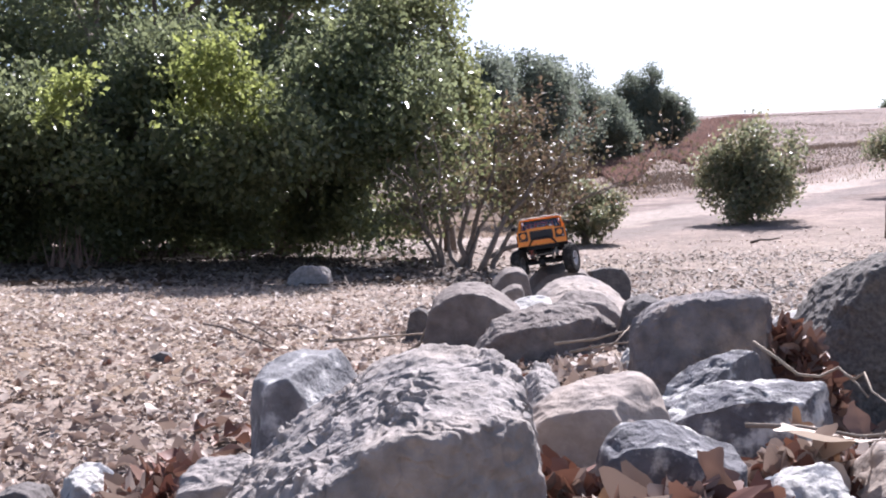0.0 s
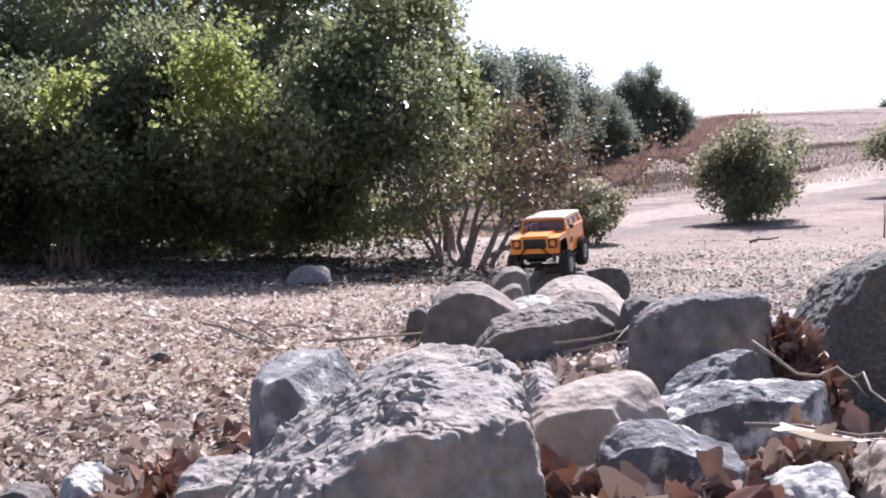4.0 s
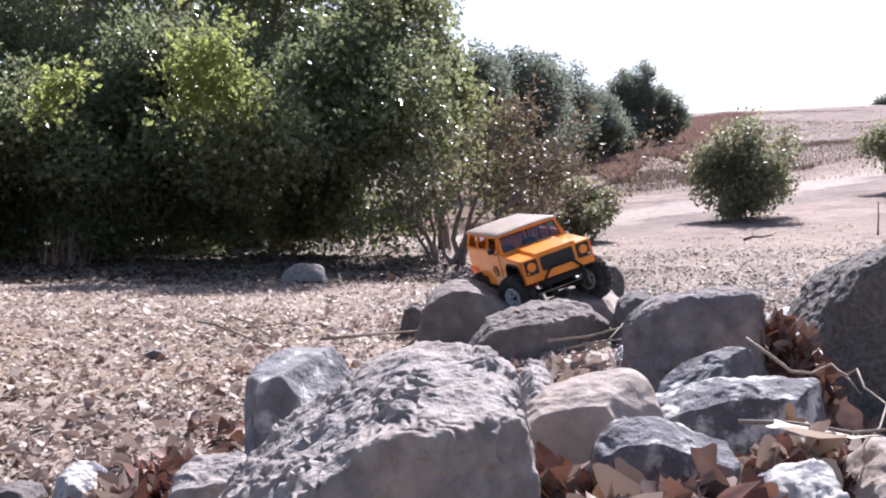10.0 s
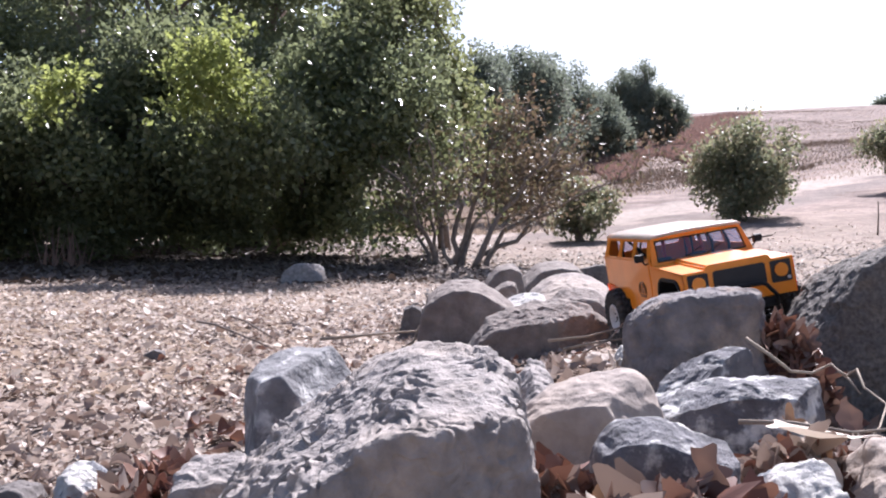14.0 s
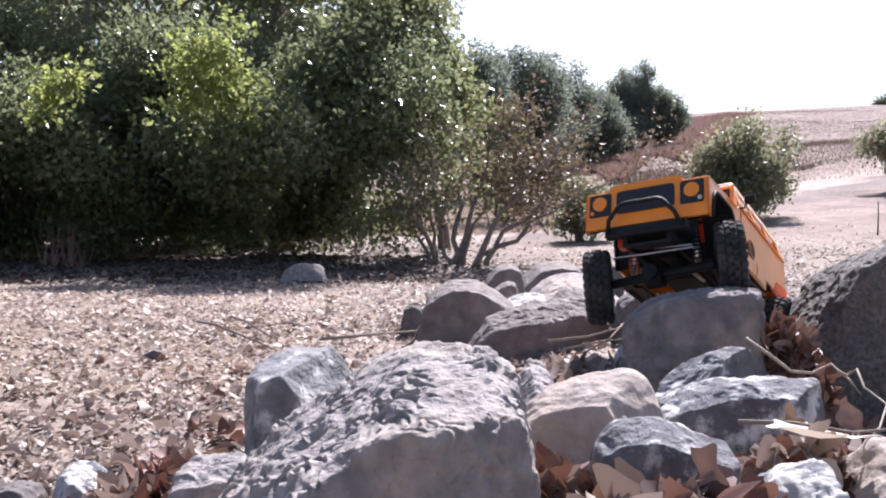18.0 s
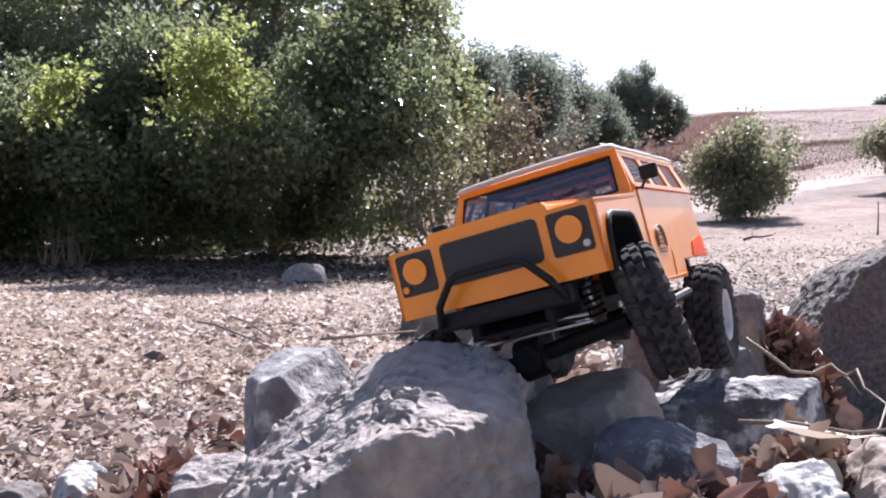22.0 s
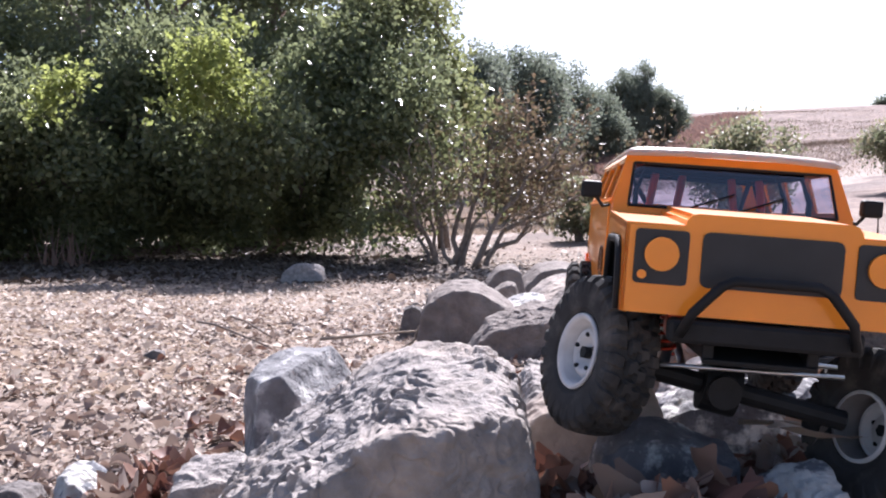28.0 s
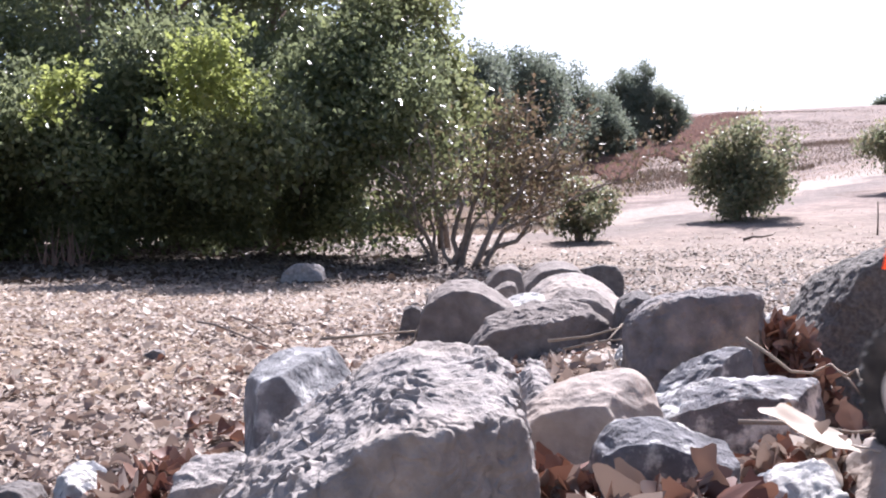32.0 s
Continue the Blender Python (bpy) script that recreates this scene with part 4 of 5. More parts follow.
def leaf_heap(name, center, radii, rise, n, mat, size, label, seed, tilt=0.9):
    """A loose heap of crumpled leaves: a low mound of tilted, cupped leaves."""
    rng = np.random.default_rng(seed)
    a, r = rng.uniform(0, math.tau, n), np.sqrt(rng.random(n))
    q = r * r
    x, y = center[0] + radii[0] * r * np.cos(a), center[1] + radii[1] * r * np.sin(a)
    low = height(x, y)
    z = low + (rise - (low - height(*center[:2]))) * (1 - q) * rng.uniform(0.55, 1.0, n) + 0.003
    V, Fc = crumpled_leaves(rng, np.stack([x, y, z], 1), size * rng.uniform(0.7, 1.5, n), tilt, 9, (0.8, 3.4))
    return tagged(array_object(name, V, Fc, mat, smooth=True), label, "leaf litter", kind="stuff")


for x, y, rx, ry, rise, n, mat, size, label in (
        (0.092, 0.70, 0.06, 0.055, 0.1, 420, rust_litter, 0.02, "crumpled reddish leaves between the boulders"),
        (0.085, 0.69, 0.05, 0.05, 0.098, 110, litter_leaf, 0.021, "crumpled pale leaves between the boulders"),
        (0.15, 0.60, 0.12, 0.06, 0.1, 420, litter_leaf, 0.026, "pale and brown leaves at the foot of the rocks"),
        (0.16, 0.615, 0.10, 0.05, 0.104, 260, rust_litter, 0.025, "russet leaves at the foot of the rocks"),
        (0.285, 0.73, 0.09, 0.07, 0.085, 340, rust_litter, 0.02, "russet leaves among the lichened rocks"),
        (0.28, 0.72, 0.09, 0.07, 0.084, 260, litter_leaf, 0.023, "pale leaves among the lichened rocks"),
        (0.2, 1.36, 0.12, 0.14, 0.075, 620, litter_leaf, 0.022, "pale flaky leaves among the rocks"),
        (-0.30, 1.02, 0.09, 0.09, 0.045, 420, rust_litter, 0.02, "curled brown leaves beside the large boulder"),
        (-0.29, 1.0, 0.1, 0.1, 0.035, 260, litter_leaf, 0.02, "pale curled leaves beside the large boulder"),
        (0.455, 1.25, 0.075, 0.06, 0.145, 420, rust_litter, 0.028, "russet leaves heaped against the tall dark boulder"),
        (-0.12, 1.5, 0.07, 0.1, 0.04, 160, rust_litter, 0.026, "russet leaves behind the large boulder")):
    leaf_heap("leaf_heap", (x, y), (rx, ry), rise, n, mat, size, label, int(1000 * rise) + n)


def dried_leaf(center, size, mat, label, seed, turn=(0, 0, 0), lobes=5, curl=0.6, depth=0.2, slim=0.7, category="leaf"):
    """A single dead leaf: lobed or plain outline, curled rim, wrinkles and a stalk."""
    rnd = random.Random(seed)
    bm = bmesh.new()
    seg, rings = 40, 7
    off = Vector((seed * 2.3, seed * 1.1, 0.5))
    mid = bm.verts.new((0, 0, 0))
    last = None

    def shape(x, y):
        z = curl * (1.1 * x * x + 0.5 * y * y) * size + noise.noise(Vector((x * 2.2, y * 2.2, 0)) + off) * 0.22 * size * curl + noise.noise(Vector((x * 7, y * 5, 2)) + off) * 0.024 * size
        return (x * size, y * size, z)
    for r in range(1, rings + 1):
        row = []
        for k in range(seg):
            t = k * math.tau / seg
            lobe = 1 - depth * (0.5 - 0.5 * math.cos(lobes * (t - math.pi / 2))) if lobes else 1 - 0.25 * abs(math.cos(t)) ** 0.7
            tip = 1 + 0.12 * math.sin(t)
            rad = 0.5 * lobe * tip * (1 + 0.08 * noise.noise(Vector((math.cos(t) * 3, math.sin(t) * 3, seed))))
            row.append(bm.verts.new(shape(rad * r / rings * math.cos(t) * slim, rad * r / rings * math.sin(t))))
        for k in range(seg):
            if last:
                bm.faces.new((last[k], row[k], row[(k + 1) % seg], last[(k + 1) % seg]))
            else:
                bm.faces.new((mid, row[k], row[(k + 1) % seg]))
        last = row
    tube(bm, [shape(0, -0.35), shape(0.02, -0.62), (0.1 * size, -0.85 * size, 0.1 * size * curl)], [size * 0.014, size * 0.012, size * 0.01], 5)
    ob = mesh_object("dried_leaf", bm, mat, smooth=True)
    ob.matrix_world = pose(*center, *turn)
    return tagged(ob, label, category, "large dry leaves")


# single leaves on the russet heap against the tall dark boulder
for k, (dx, dy, dz, sz, tr) in enumerate(((0.0, 0.0, 0.0, 0.05, (60, 15, 10)), (-0.03, -0.015, -0.005, 0.045, (48, -25, 40)), (0.025, -0.01, 0.0, 0.045, (68, 30, -30)))):
    dried_leaf((0.455 + dx, 1.235 + dy, 0.16 + dz), sz, rust_litter, "curled russet leaf heaped against the dark boulder", 80 + k, tr, 5, 2.2, 0.5)
# pale and amber leaves by the lichened rocks
dried_leaf((0.182, 0.640, 0.142), 0.046, rust_litter, "brown leaf propped against a dark rock", 101, (50, 25, 60), 5, 1.4, 0.12, 1.0)
dried_leaf((0.165, 0.628, 0.132), 0.042, rust_litter, "crumpled red-brown leaf at a rock's foot", 102, (30, 20, 70), 5, 0.8)
dried_leaf((0.142, 0.655, 0.126), 0.05, cream_leaf, "pale curled leaf in front of a rock", 103, (18, 8, 95), 0, 0.6, 0.2, 0.5)
dried_leaf((0.118, 0.640, 0.112), 0.055, cream_leaf, "pale narrow curled leaf", 104, (25, -12, 30), 0, 0.8, 0.2, 0.4)
dried_leaf((0.305, 0.80, 0.146), 0.04, amber_leaf, "amber leaf lying against a blue-grey rock", 105, (35, 10, 20), 5, 1.2, 0.4)
dried_leaf((0.352, 0.80, 0.150), 0.032, rust_litter, "orange-brown leaf among twigs", 106, (55, -20, -20), 5, 0.6)
dried_leaf((0.290, 0.712, 0.142), 0.032, amber_leaf, "tan curled leaf beside a pale rock", 107, (35, 20, 25), 0, 1.2, 0.2, 0.7)
dried_leaf((0.215, 0.60, 0.128), 0.06, cream_leaf, "pale leaf on the litter", 108, (10, 10, 40), 5, 0.5)
dried_leaf((0.245, 0.60, 0.128), 0.05, rust_litter, "brown leaf on the litter", 109, (14, -14, 100), 0, 0.7)
dried_leaf((0.335, 0.62, 0.125), 0.06, cream_leaf, "pale leaf beside a pale stone", 110, (12, 18, 10), 5, 0.5)
big_leaf = dried_leaf((0.285, 0.70, 0.160), 0.078, cream_leaf, "large cream-coloured leaf among the rocks", 111, (8, 6, 100), 5, 0.35, 0.15, 0.85)
stray_leaf = dried_leaf((0.112, 0.66, 0.118), 0.03, amber_leaf, "small amber leaf caught by a turning wheel", 112, (60, 0, 0), 0, 0.3, 0.2, 0.6)
dried_leaf((-0.695, 2.02, 0.02), 0.055, rust_litter, "single brown leaf on bare dirt", 130, (12, 8, 100), 0, 0.5, 0.2, 0.4)


def twig(points, r, mat, label, name="twig"):
    bm = bmesh.new()
    tube(bm, points, list(np.linspace(r, r * 0.5, len(points))), 6)
    return tagged(mesh_object(name, bm, mat, smooth=True), label, "twig", "fallen twigs")


twig([(0.352, 1.08, 0.188), (0.372, 1.06, 0.172), (0.392, 1.046, 0.155), (0.415, 1.045, 0.153), (0.437, 1.046, 0.163), (0.446, 1.02, 0.15), (0.45, 1.0, 0.138)], 0.0022, twig_mat,
     "pale bent twig lying over the rocks")
twig([(0.258, 0.81, 0.148), (0.30, 0.795, 0.150), (0.345, 0.78, 0.145), (0.37, 0.77, 0.15)], 0.0025, twig_mat, "straight tan stick in the litter")
twig([(0.425, 1.0, 0.163), (0.433, 0.996, 0.158), (0.441, 0.99, 0.166), (0.44, 0.97, 0.15), (0.445, 0.93, 0.14), (0.41, 0.87, 0.13), (0.385, 0.845, 0.12)], 0.0018, twig_mat,
     "thin curling dry vine")
twig([(-0.71, 2.693, 0.04), (-0.62, 2.55, 0.045), (-0.52, 2.4, 0.035), (-0.43, 2.29, 0.02)], 0.004, dark_twig_mat, "dark fallen branchlet on the dirt")
twig([(-0.635, 2.793, 0.045), (-0.55, 2.6, 0.05), (-0.44, 2.393, 0.03)], 0.0035, dark_twig_mat, "dark thin fallen branchlet")
twig([(-0.33, 2.5, 0.012), (-0.2, 2.53, 0.02), (-0.068, 2.543, 0.03)], 0.005, twig_mat, "pale fallen stick beside the boulders")
twig([(-0.08, 2.36, 0.01), (-0.06, 2.37, 0.06), (-0.03, 2.38, 0.09)], 0.0035, twig_mat, "dry stalk leaning on a boulder")
twig([(-0.10, 2.33, 0.01), (-0.07, 2.34, 0.03), (-0.02, 2.345, 0.055)], 0.0035, twig_mat, "dry stalk at a boulder's foot")
twig([(0.2, 1.76, 0.1), (0.27, 1.73, 0.112), (0.336, 1.70, 0.135)], 0.003, twig_mat, "pale straw stick behind the rocks")
twig([(0.22, 1.70, 0.092), (0.29, 1.69, 0.108), (0.345, 1.66, 0.118)], 0.0028, twig_mat, "pale straw stick in the leaf litter")
twig([(0.25, 1.66, 0.09), (0.30, 1.67, 0.115), (0.33, 1.7, 0.14)], 0.0022, twig_mat, "thin straw stick in the leaf litter")
twig([ground_at(2.58, 8.0, 0.01), ground_at(2.66, 7.99, 0.035), ground_at(2.74, 8.0, 0.03), ground_at(2.83, 8.0, 0.045)], 0.013, dark_twig_mat, "dark fallen branch on the open dirt", "branch")
twig([ground_at(3.73, 8.0, -0.01), ground_at(3.735, 8.0, 0.15), ground_at(3.73, 8.0, 0.29)], 0.008, dark_twig_mat, "single dry upright stalk on the slope", "stalk")
rng = np.random.default_rng(140)
for k in range(26):
    y = math.exp(rng.uniform(math.log(1.1), math.log(5.0)))
    x = y * rng.uniform(-0.45, 0.05)
    a, ln = rng.uniform(-0.6, 0.6), rng.uniform(0.05, 0.16)
    pts = [(x + math.cos(a) * ln * u, y + math.sin(a) * ln * u, float(height(x + math.cos(a) * ln * u, y + math.sin(a) * ln * u)) + 0.006 + 0.006 * math.sin(3 * u)) for u in (0, 0.5, 1)]
    twig(pts, rng.uniform(0.0012, 0.0028), dark_twig_mat if k % 2 else twig_mat, "short fallen twig on the dirt")


# ---------------------------------------------------------------- the toy truck
orange = material("orange_paint", (0.9, 0.27, 0.012), 0.32, vary=0.08, scale=20, coat=0.4, second=(0.62, 0.24, 0.05), second_scale=26,
                  second_amount=(0.64, 0.85), bump=0.05, bump_scale=120)
cream = material("cream_paint", (0.72, 0.64, 0.55), 0.4, vary=0.1, scale=25, coat=0.3, second=(0.5, 0.4, 0.3), second_scale=22,
                 second_amount=(0.62, 0.8))
black_paint = material("black_film", (0.018, 0.017, 0.019), 0.5, vary=0.25, scale=60)
black_plastic = material("black_plastic", (0.013, 0.013, 0.014), 0.6, spec=0.25, vary=0.3, scale=80, bump=0.1, bump_scale=300)
rubber = material("dusty_rubber", (0.042, 0.04, 0.039), 0.9, vary=0.35, scale=50, second=(0.11, 0.096, 0.086), second_scale=35,
                  second_amount=(0.5, 0.75), spec=0.2)
rim_white = material("dusty_white_rim", (0.55, 0.53, 0.52), 0.5, vary=0.18, scale=60)
steel = material("steel", (0.5, 0.5, 0.5), 0.35, metal=1.0, vary=0.15, scale=60)
red_metal = material("red_anodised", (0.55, 0.05, 0.015), 0.35, metal=0.3, vary=0.1)
tail_red = leaf_material("tail_light", [(0.8, 0.2, 0.02), (0.8, 0.2, 0.02)], 0.25, 0.5)
badge_ink = material("badge_ink", (0.16, 0.07, 0.03), 0.5, vary=0.2, scale=200)
window_film = glass_material("clear_window", (0.78, 0.77, 0.9), 0.17)
inner_orange = material("inner_orange", (0.8, 0.11, 0.04), 0.6, vary=0.12, scale=30)

ORG = Vector((0.0, 0.21, -0.103))       # from the lower front edge to the point between the wheels on the ground


def cpart(name, bm, mat, parent, label="", smooth=False, shift=True):
    if shift:
        bmesh.ops.translate(bm, vec=-ORG, verts=bm.verts)
    return part(name, bm, mat, parent, label, smooth)


def panel(bm, outline, holes, axis, lo, hi):
    """A plate with openings: outline and holes are closed loops in the plate's plane; lo and hi its faces along axis."""
    def at(p, h):
        h = h(p) if callable(h) else h
        return Vector({"x": (h, p[0], p[1]), "y": (p[0], h, p[1]), "z": (p[0], p[1], h)}[axis])
    loops = [outline] + list(holes)
    edges = []
    for lp in loops:
        vs = [bm.verts.new(at(p, lo)) for p in lp]
        edges += [bm.edges.new((vs[i], vs[(i + 1) % len(vs)])) for i in range(len(vs))]
    made = bmesh.ops.triangle_fill(bm, use_beauty=True, use_dissolve=False, edges=edges)
    fs = [g for g in made["geom"] if isinstance(g, bmesh.types.BMFace)]
    ext = bmesh.ops.extrude_face_region(bm, geom=fs)
    for g in ext["geom"]:
        if isinstance(g, bmesh.types.BMVert):
            c = g.co
            p = {"x": (c.y, c.z), "y": (c.x, c.z), "z": (c.x, c.y)}[axis]
            g.co = at(p, hi)
    bmesh.ops.recalc_face_normals(bm, faces=bm.faces)
    return bm


def rounded(x0, z0, x1, z1, r=0.004, n=3):
    out = []
    for cx, cz, a0 in ((x1 - r, z1 - r, 0), (x0 + r, z1 - r, 90), (x0 + r, z0 + r, 180), (x1 - r, z0 + r, 270)):
        for k in range(n + 1):
            t = radians(a0 + 90 * k / n)
            out.append((cx + r * math.cos(t), cz + r * math.sin(t)))
    return out


def disc(bm, center, radius, depth, axis="y", seg=24):
    r = bmesh.ops.create_cone(bm, cap_ends=True, segments=seg, radius1=radius, radius2=radius, depth=depth)
    rot = {"y": pose(0, 0, 0, 90, 0, 0), "x": pose(0, 0, 0, 0, 90, 0), "z": Matrix()}[axis]
    bmesh.ops.rotate(bm, verts=r["verts"], cent=(0, 0, 0), matrix=rot.to_3x3())
    bmesh.ops.translate(bm, vec=center, verts=r["verts"])


def arch(y, z, r, n=12, a0=0, a1=180):
    return [(y + r * math.cos(radians(a0 + (a1 - a0) * k / n)), z + r * math.sin(radians(a0 + (a1 - a0) * k / n))) for k in range(n + 1)]


HW = 0.095                                # half the body's width
FRONT_AXLE, REAR_AXLE, HUB_Z = 0.072, 0.347, -0.045
SHOULDER = 0.074                          # height of the window sills


def side_x(z):
    """The sides lean in above the sills."""
    return HW if z < SHOULDER else HW - (z - SHOULDER) * 0.32


def build_truck():
    car = new("toy_truck")
    # front panel
    bm = bmesh.new()
    bulge = [(0.060, 0.058), (0.0565, 0.0595), (0.0555, 0.063), (0.053, 0.0662), (0.049, 0.0675)]
    panel(bm, [(-HW, 0.0), (HW, 0.0), (HW, 0.0575)] + bulge + [(-x, z) for x, z in bulge[::-1]] + [(-HW, 0.0575)], [], "y", 0.0, 0.006)
    face = cpart("front_panel", bm, orange, car)
    bm = bmesh.new()
    prism(bm, rounded(-0.045, 0.0195, 0.045, 0.0560, 0.005), "y", -0.0014, 0.002)
    grille = cpart("grille", bm, black_paint, face, "matt black grille panel")
    for s in (-1, 1):
        bm = bmesh.new()
        prism(bm, rounded(s * 0.071 - 0.0175, 0.0195, s * 0.071 + 0.0175, 0.0555, 0.003), "y", -0.0014, 0.002)
        lamp = cpart("headlight_panel", bm, black_paint, face, "black square round a headlight")
        bm = bmesh.new()
        disc(bm, (s * 0.071, -0.0022, 0.0395), 0.0112, 0.004)
        cpart("headlight", bm, orange, face, "round orange headlight cover", smooth=False)
        bm = bmesh.new()
        disc(bm, (s * 0.083, -0.0022, 0.0255), 0.003, 0.003, seg=14)
        cpart("indicator", bm, orange if s < 0 else rim_white, face, "tiny round indicator")
    # bonnet: raised middle with a sloping front lip
    bm = bmesh.new()
    prism(bm, [(0.0045, 0.058), (0.0045, 0.0672), (0.135, 0.0735), (0.135, 0.06)], "x", -0.0555, 0.0555)
    bmesh.ops.bevel(bm, geom=[ed for ed in bm.edges if abs(ed.verts[0].co.x - ed.verts[1].co.x) < 1e-6 and ed.verts[0].co.z > 0.065 and ed.verts[1].co.z > 0.065], offset=0.004, segments=3, affect="EDGES")
    cpart("bonnet", bm, orange, car)
    # wings: top plates beside the bonnet and the sides over the front wheels
    for s in (-1, 1):
        bm = bmesh.new()
        x0, x1 = sorted((s * 0.054, s * HW))
        prism(bm, [(0.0, 0.0565), (0.002, 0.0595), (0.138, 0.0665), (0.138, 0.062), (0.01, 0.055)], "x", x0, x1)
        cpart("wing_top", bm, orange, car)
        bm = bmesh.new()
        out = [(0.0, 0.058), (0.0, 0.0), (0.012, 0.0), (0.018, 0.028), (0.022, 0.038), (0.029, 0.0445), (0.039, 0.047), (0.096, 0.047), (0.105, 0.044), (0.111, 0.037), (0.115, 0.027), (0.126, -0.021), (0.150, -0.021),
               (0.150, SHOULDER), (0.138, 0.064)]
        lo, hi = sorted((s * (HW - 0.0025), s * HW))
        panel(bm, out, [], "x", lo, hi)
        cpart("wing", bm, orange, car)
        # flared dark lip of the wheel arch
        bm = bmesh.new()
        lip = [(s * (HW + 0.001), y, z) for y, z in ((0.0125, 0.0), (0.0185, 0.028), (0.0225, 0.0375), (0.0295, 0.044), (0.039, 0.0463), (0.096, 0.0463), (0.1045, 0.0433), (0.1103, 0.0365), (0.1143, 0.0268), (0.125, -0.02))]
        tube(bm, lip, 0.0032, 6)
        cpart("wheel_arch_lip", bm, black_plastic, car, "black wheel arch edging", smooth=True)
        bm = bmesh.new()
        inner = [(0.0125, 0.0), (0.0185, 0.028), (0.0225, 0.0375), (0.0295, 0.044), (0.039, 0.0463), (0.096, 0.0463), (0.1045, 0.0433), (0.1103, 0.0365), (0.1143, 0.0268), (0.125, -0.02)]
        x0, x1 = s * 0.05, s * (HW - 0.001)
        for (ya, za), (yb, zb) in zip(inner, inner[1:]):
            bm.faces.new([bm.verts.new(v) for v in ((x0, ya, za), (x1, ya, za), (x1, yb, zb), (x0, yb, zb))])
        bmesh.ops.remove_doubles(bm, verts=bm.verts, dist=1e-5)
        bmesh.ops.solidify(bm, geom=bm.faces[:], thickness=0.002)
        cpart("inner_arch", bm, black_plastic, car, "black inner wheel arch")
        # side with three windows and the rear wheel cut-out
        rear = [(0.286, -0.021), (0.290, -0.002)]
        out = [(0.150, -0.021)] + rear + [(0.412, -0.002), (0.414, SHOULDER), (0.408, 0.1125), (0.160, 0.1125), (0.150, SHOULDER)]
        holes = [rounded(0.170, 0.078, 0.232, 0.1075, 0.004), rounded(0.246, 0.078, 0.312, 0.1075, 0.004), rounded(0.326, 0.078, 0.392, 0.1075, 0.006)]
        holes[0] = [(0.160 + (z - 0.078) * 0.3 + 0.004, z) if y < 0.18 else (y, z) for y, z in holes[0]]
        bm = bmesh.new()
        panel(bm, out, holes, "x", lambda p: s * (side_x(p[1]) - 0.0025), lambda p: s * side_x(p[1]))
        side = cpart("side_panel", bm, orange, car)
        for hl in holes:
            bm = bmesh.new()
            bm.faces.new([bm.verts.new((s * (side_x(z) - 0.0015), y, z)) for y, z in hl])
            pane = cpart("side_window", bm, window_film, side, "clear plastic side window")
            pane.visible_shadow = False
        # raised seams round the door, a ridge along the waist, the badge
        bm = bmesh.new()
        for pts in ([(0.156, -0.019), (0.156, 0.072)], [(0.238, 0.11), (0.238, 0.0), (0.232, -0.019)], [(0.15, -0.0175), (0.285, -0.0175)]):
            tube(bm, [(s * (side_x(z) + 0.0001), y, z) for y, z in pts], 0.0011, 5)
        cpart("door_seam", bm, orange, side)
        bm = bmesh.new()
        tube(bm, [(s * (HW + 0.0003), 0.148, 0.0735), (s * (HW + 0.0003), 0.413, 0.0735)], 0.0016, 6)
        cpart("waist_ridge", bm, orange, side)
        bm = bmesh.new()
        for r in (0.0150, 0.0108):
            pts = [(s * (HW + 0.0002), 0.205 + (y - 0.205) * 1.25, z) for y, z in arch(0.205, 0.020, r, 16, -25, 205)]
            tube(bm, pts, 0.0011, 4)
        for zz, ww in ((0.0205, 0.018), (0.0165, 0.016), (0.0255, 0.009), (0.0115, 0.024), (0.0085, 0.020)):
            box(bm, (s * (HW + 0.0002), 0.205, zz), (0.0008, ww * 1.3, 0.0020))
        cpart("badge", bm, badge_ink, side, "dark arched badge with unreadable bars")
        # tail light
        bm = bmesh.new()
        prism(bm, [(0.338, -0.001), (0.4165, -0.0035), (0.4165, 0.019), (0.400, 0.021), (0.352, 0.015)], "x", *sorted((s * (HW - 0.006), s * (HW + 0.0012))))
        cpart("tail_light", bm, tail_red, car, "bright orange-red tail light")
        # door mirror
        bm = bmesh.new()
        box(bm, (s * (HW + 0.016), 0.152, 0.083), (0.017, 0.009, 0.014), 0.0025)
        tube(bm, [(s * (HW - 0.002), 0.154, 0.072), (s * (HW + 0.006), 0.153, 0.07), (s * (HW + 0.012), 0.152, 0.078)], 0.0016, 6)
        cpart("door_mirror", bm, black_plastic, car, "black plastic door mirror")
        # slider below the door
        bm = bmesh.new()
        tube(bm, [(s * 0.070, 0.135, -0.043), (s * 0.092, 0.150, -0.041), (s * 0.094, 0.27, -0.037), (s * 0.075, 0.285, -0.037)], 0.0048, 8)
        box(bm, (s * 0.078, 0.21, -0.038), (0.022, 0.10, 0.004), 0.001)
        cpart("side_step", bm, black_plastic, car, "black side step", smooth=False)
        # frame rail
        bm = bmesh.new()
        box(bm, (s * 0.034, 0.20, -0.022), (0.008, 0.385, 0.014), 0.0015)
        cpart("frame_rail", bm, black_plastic, car)
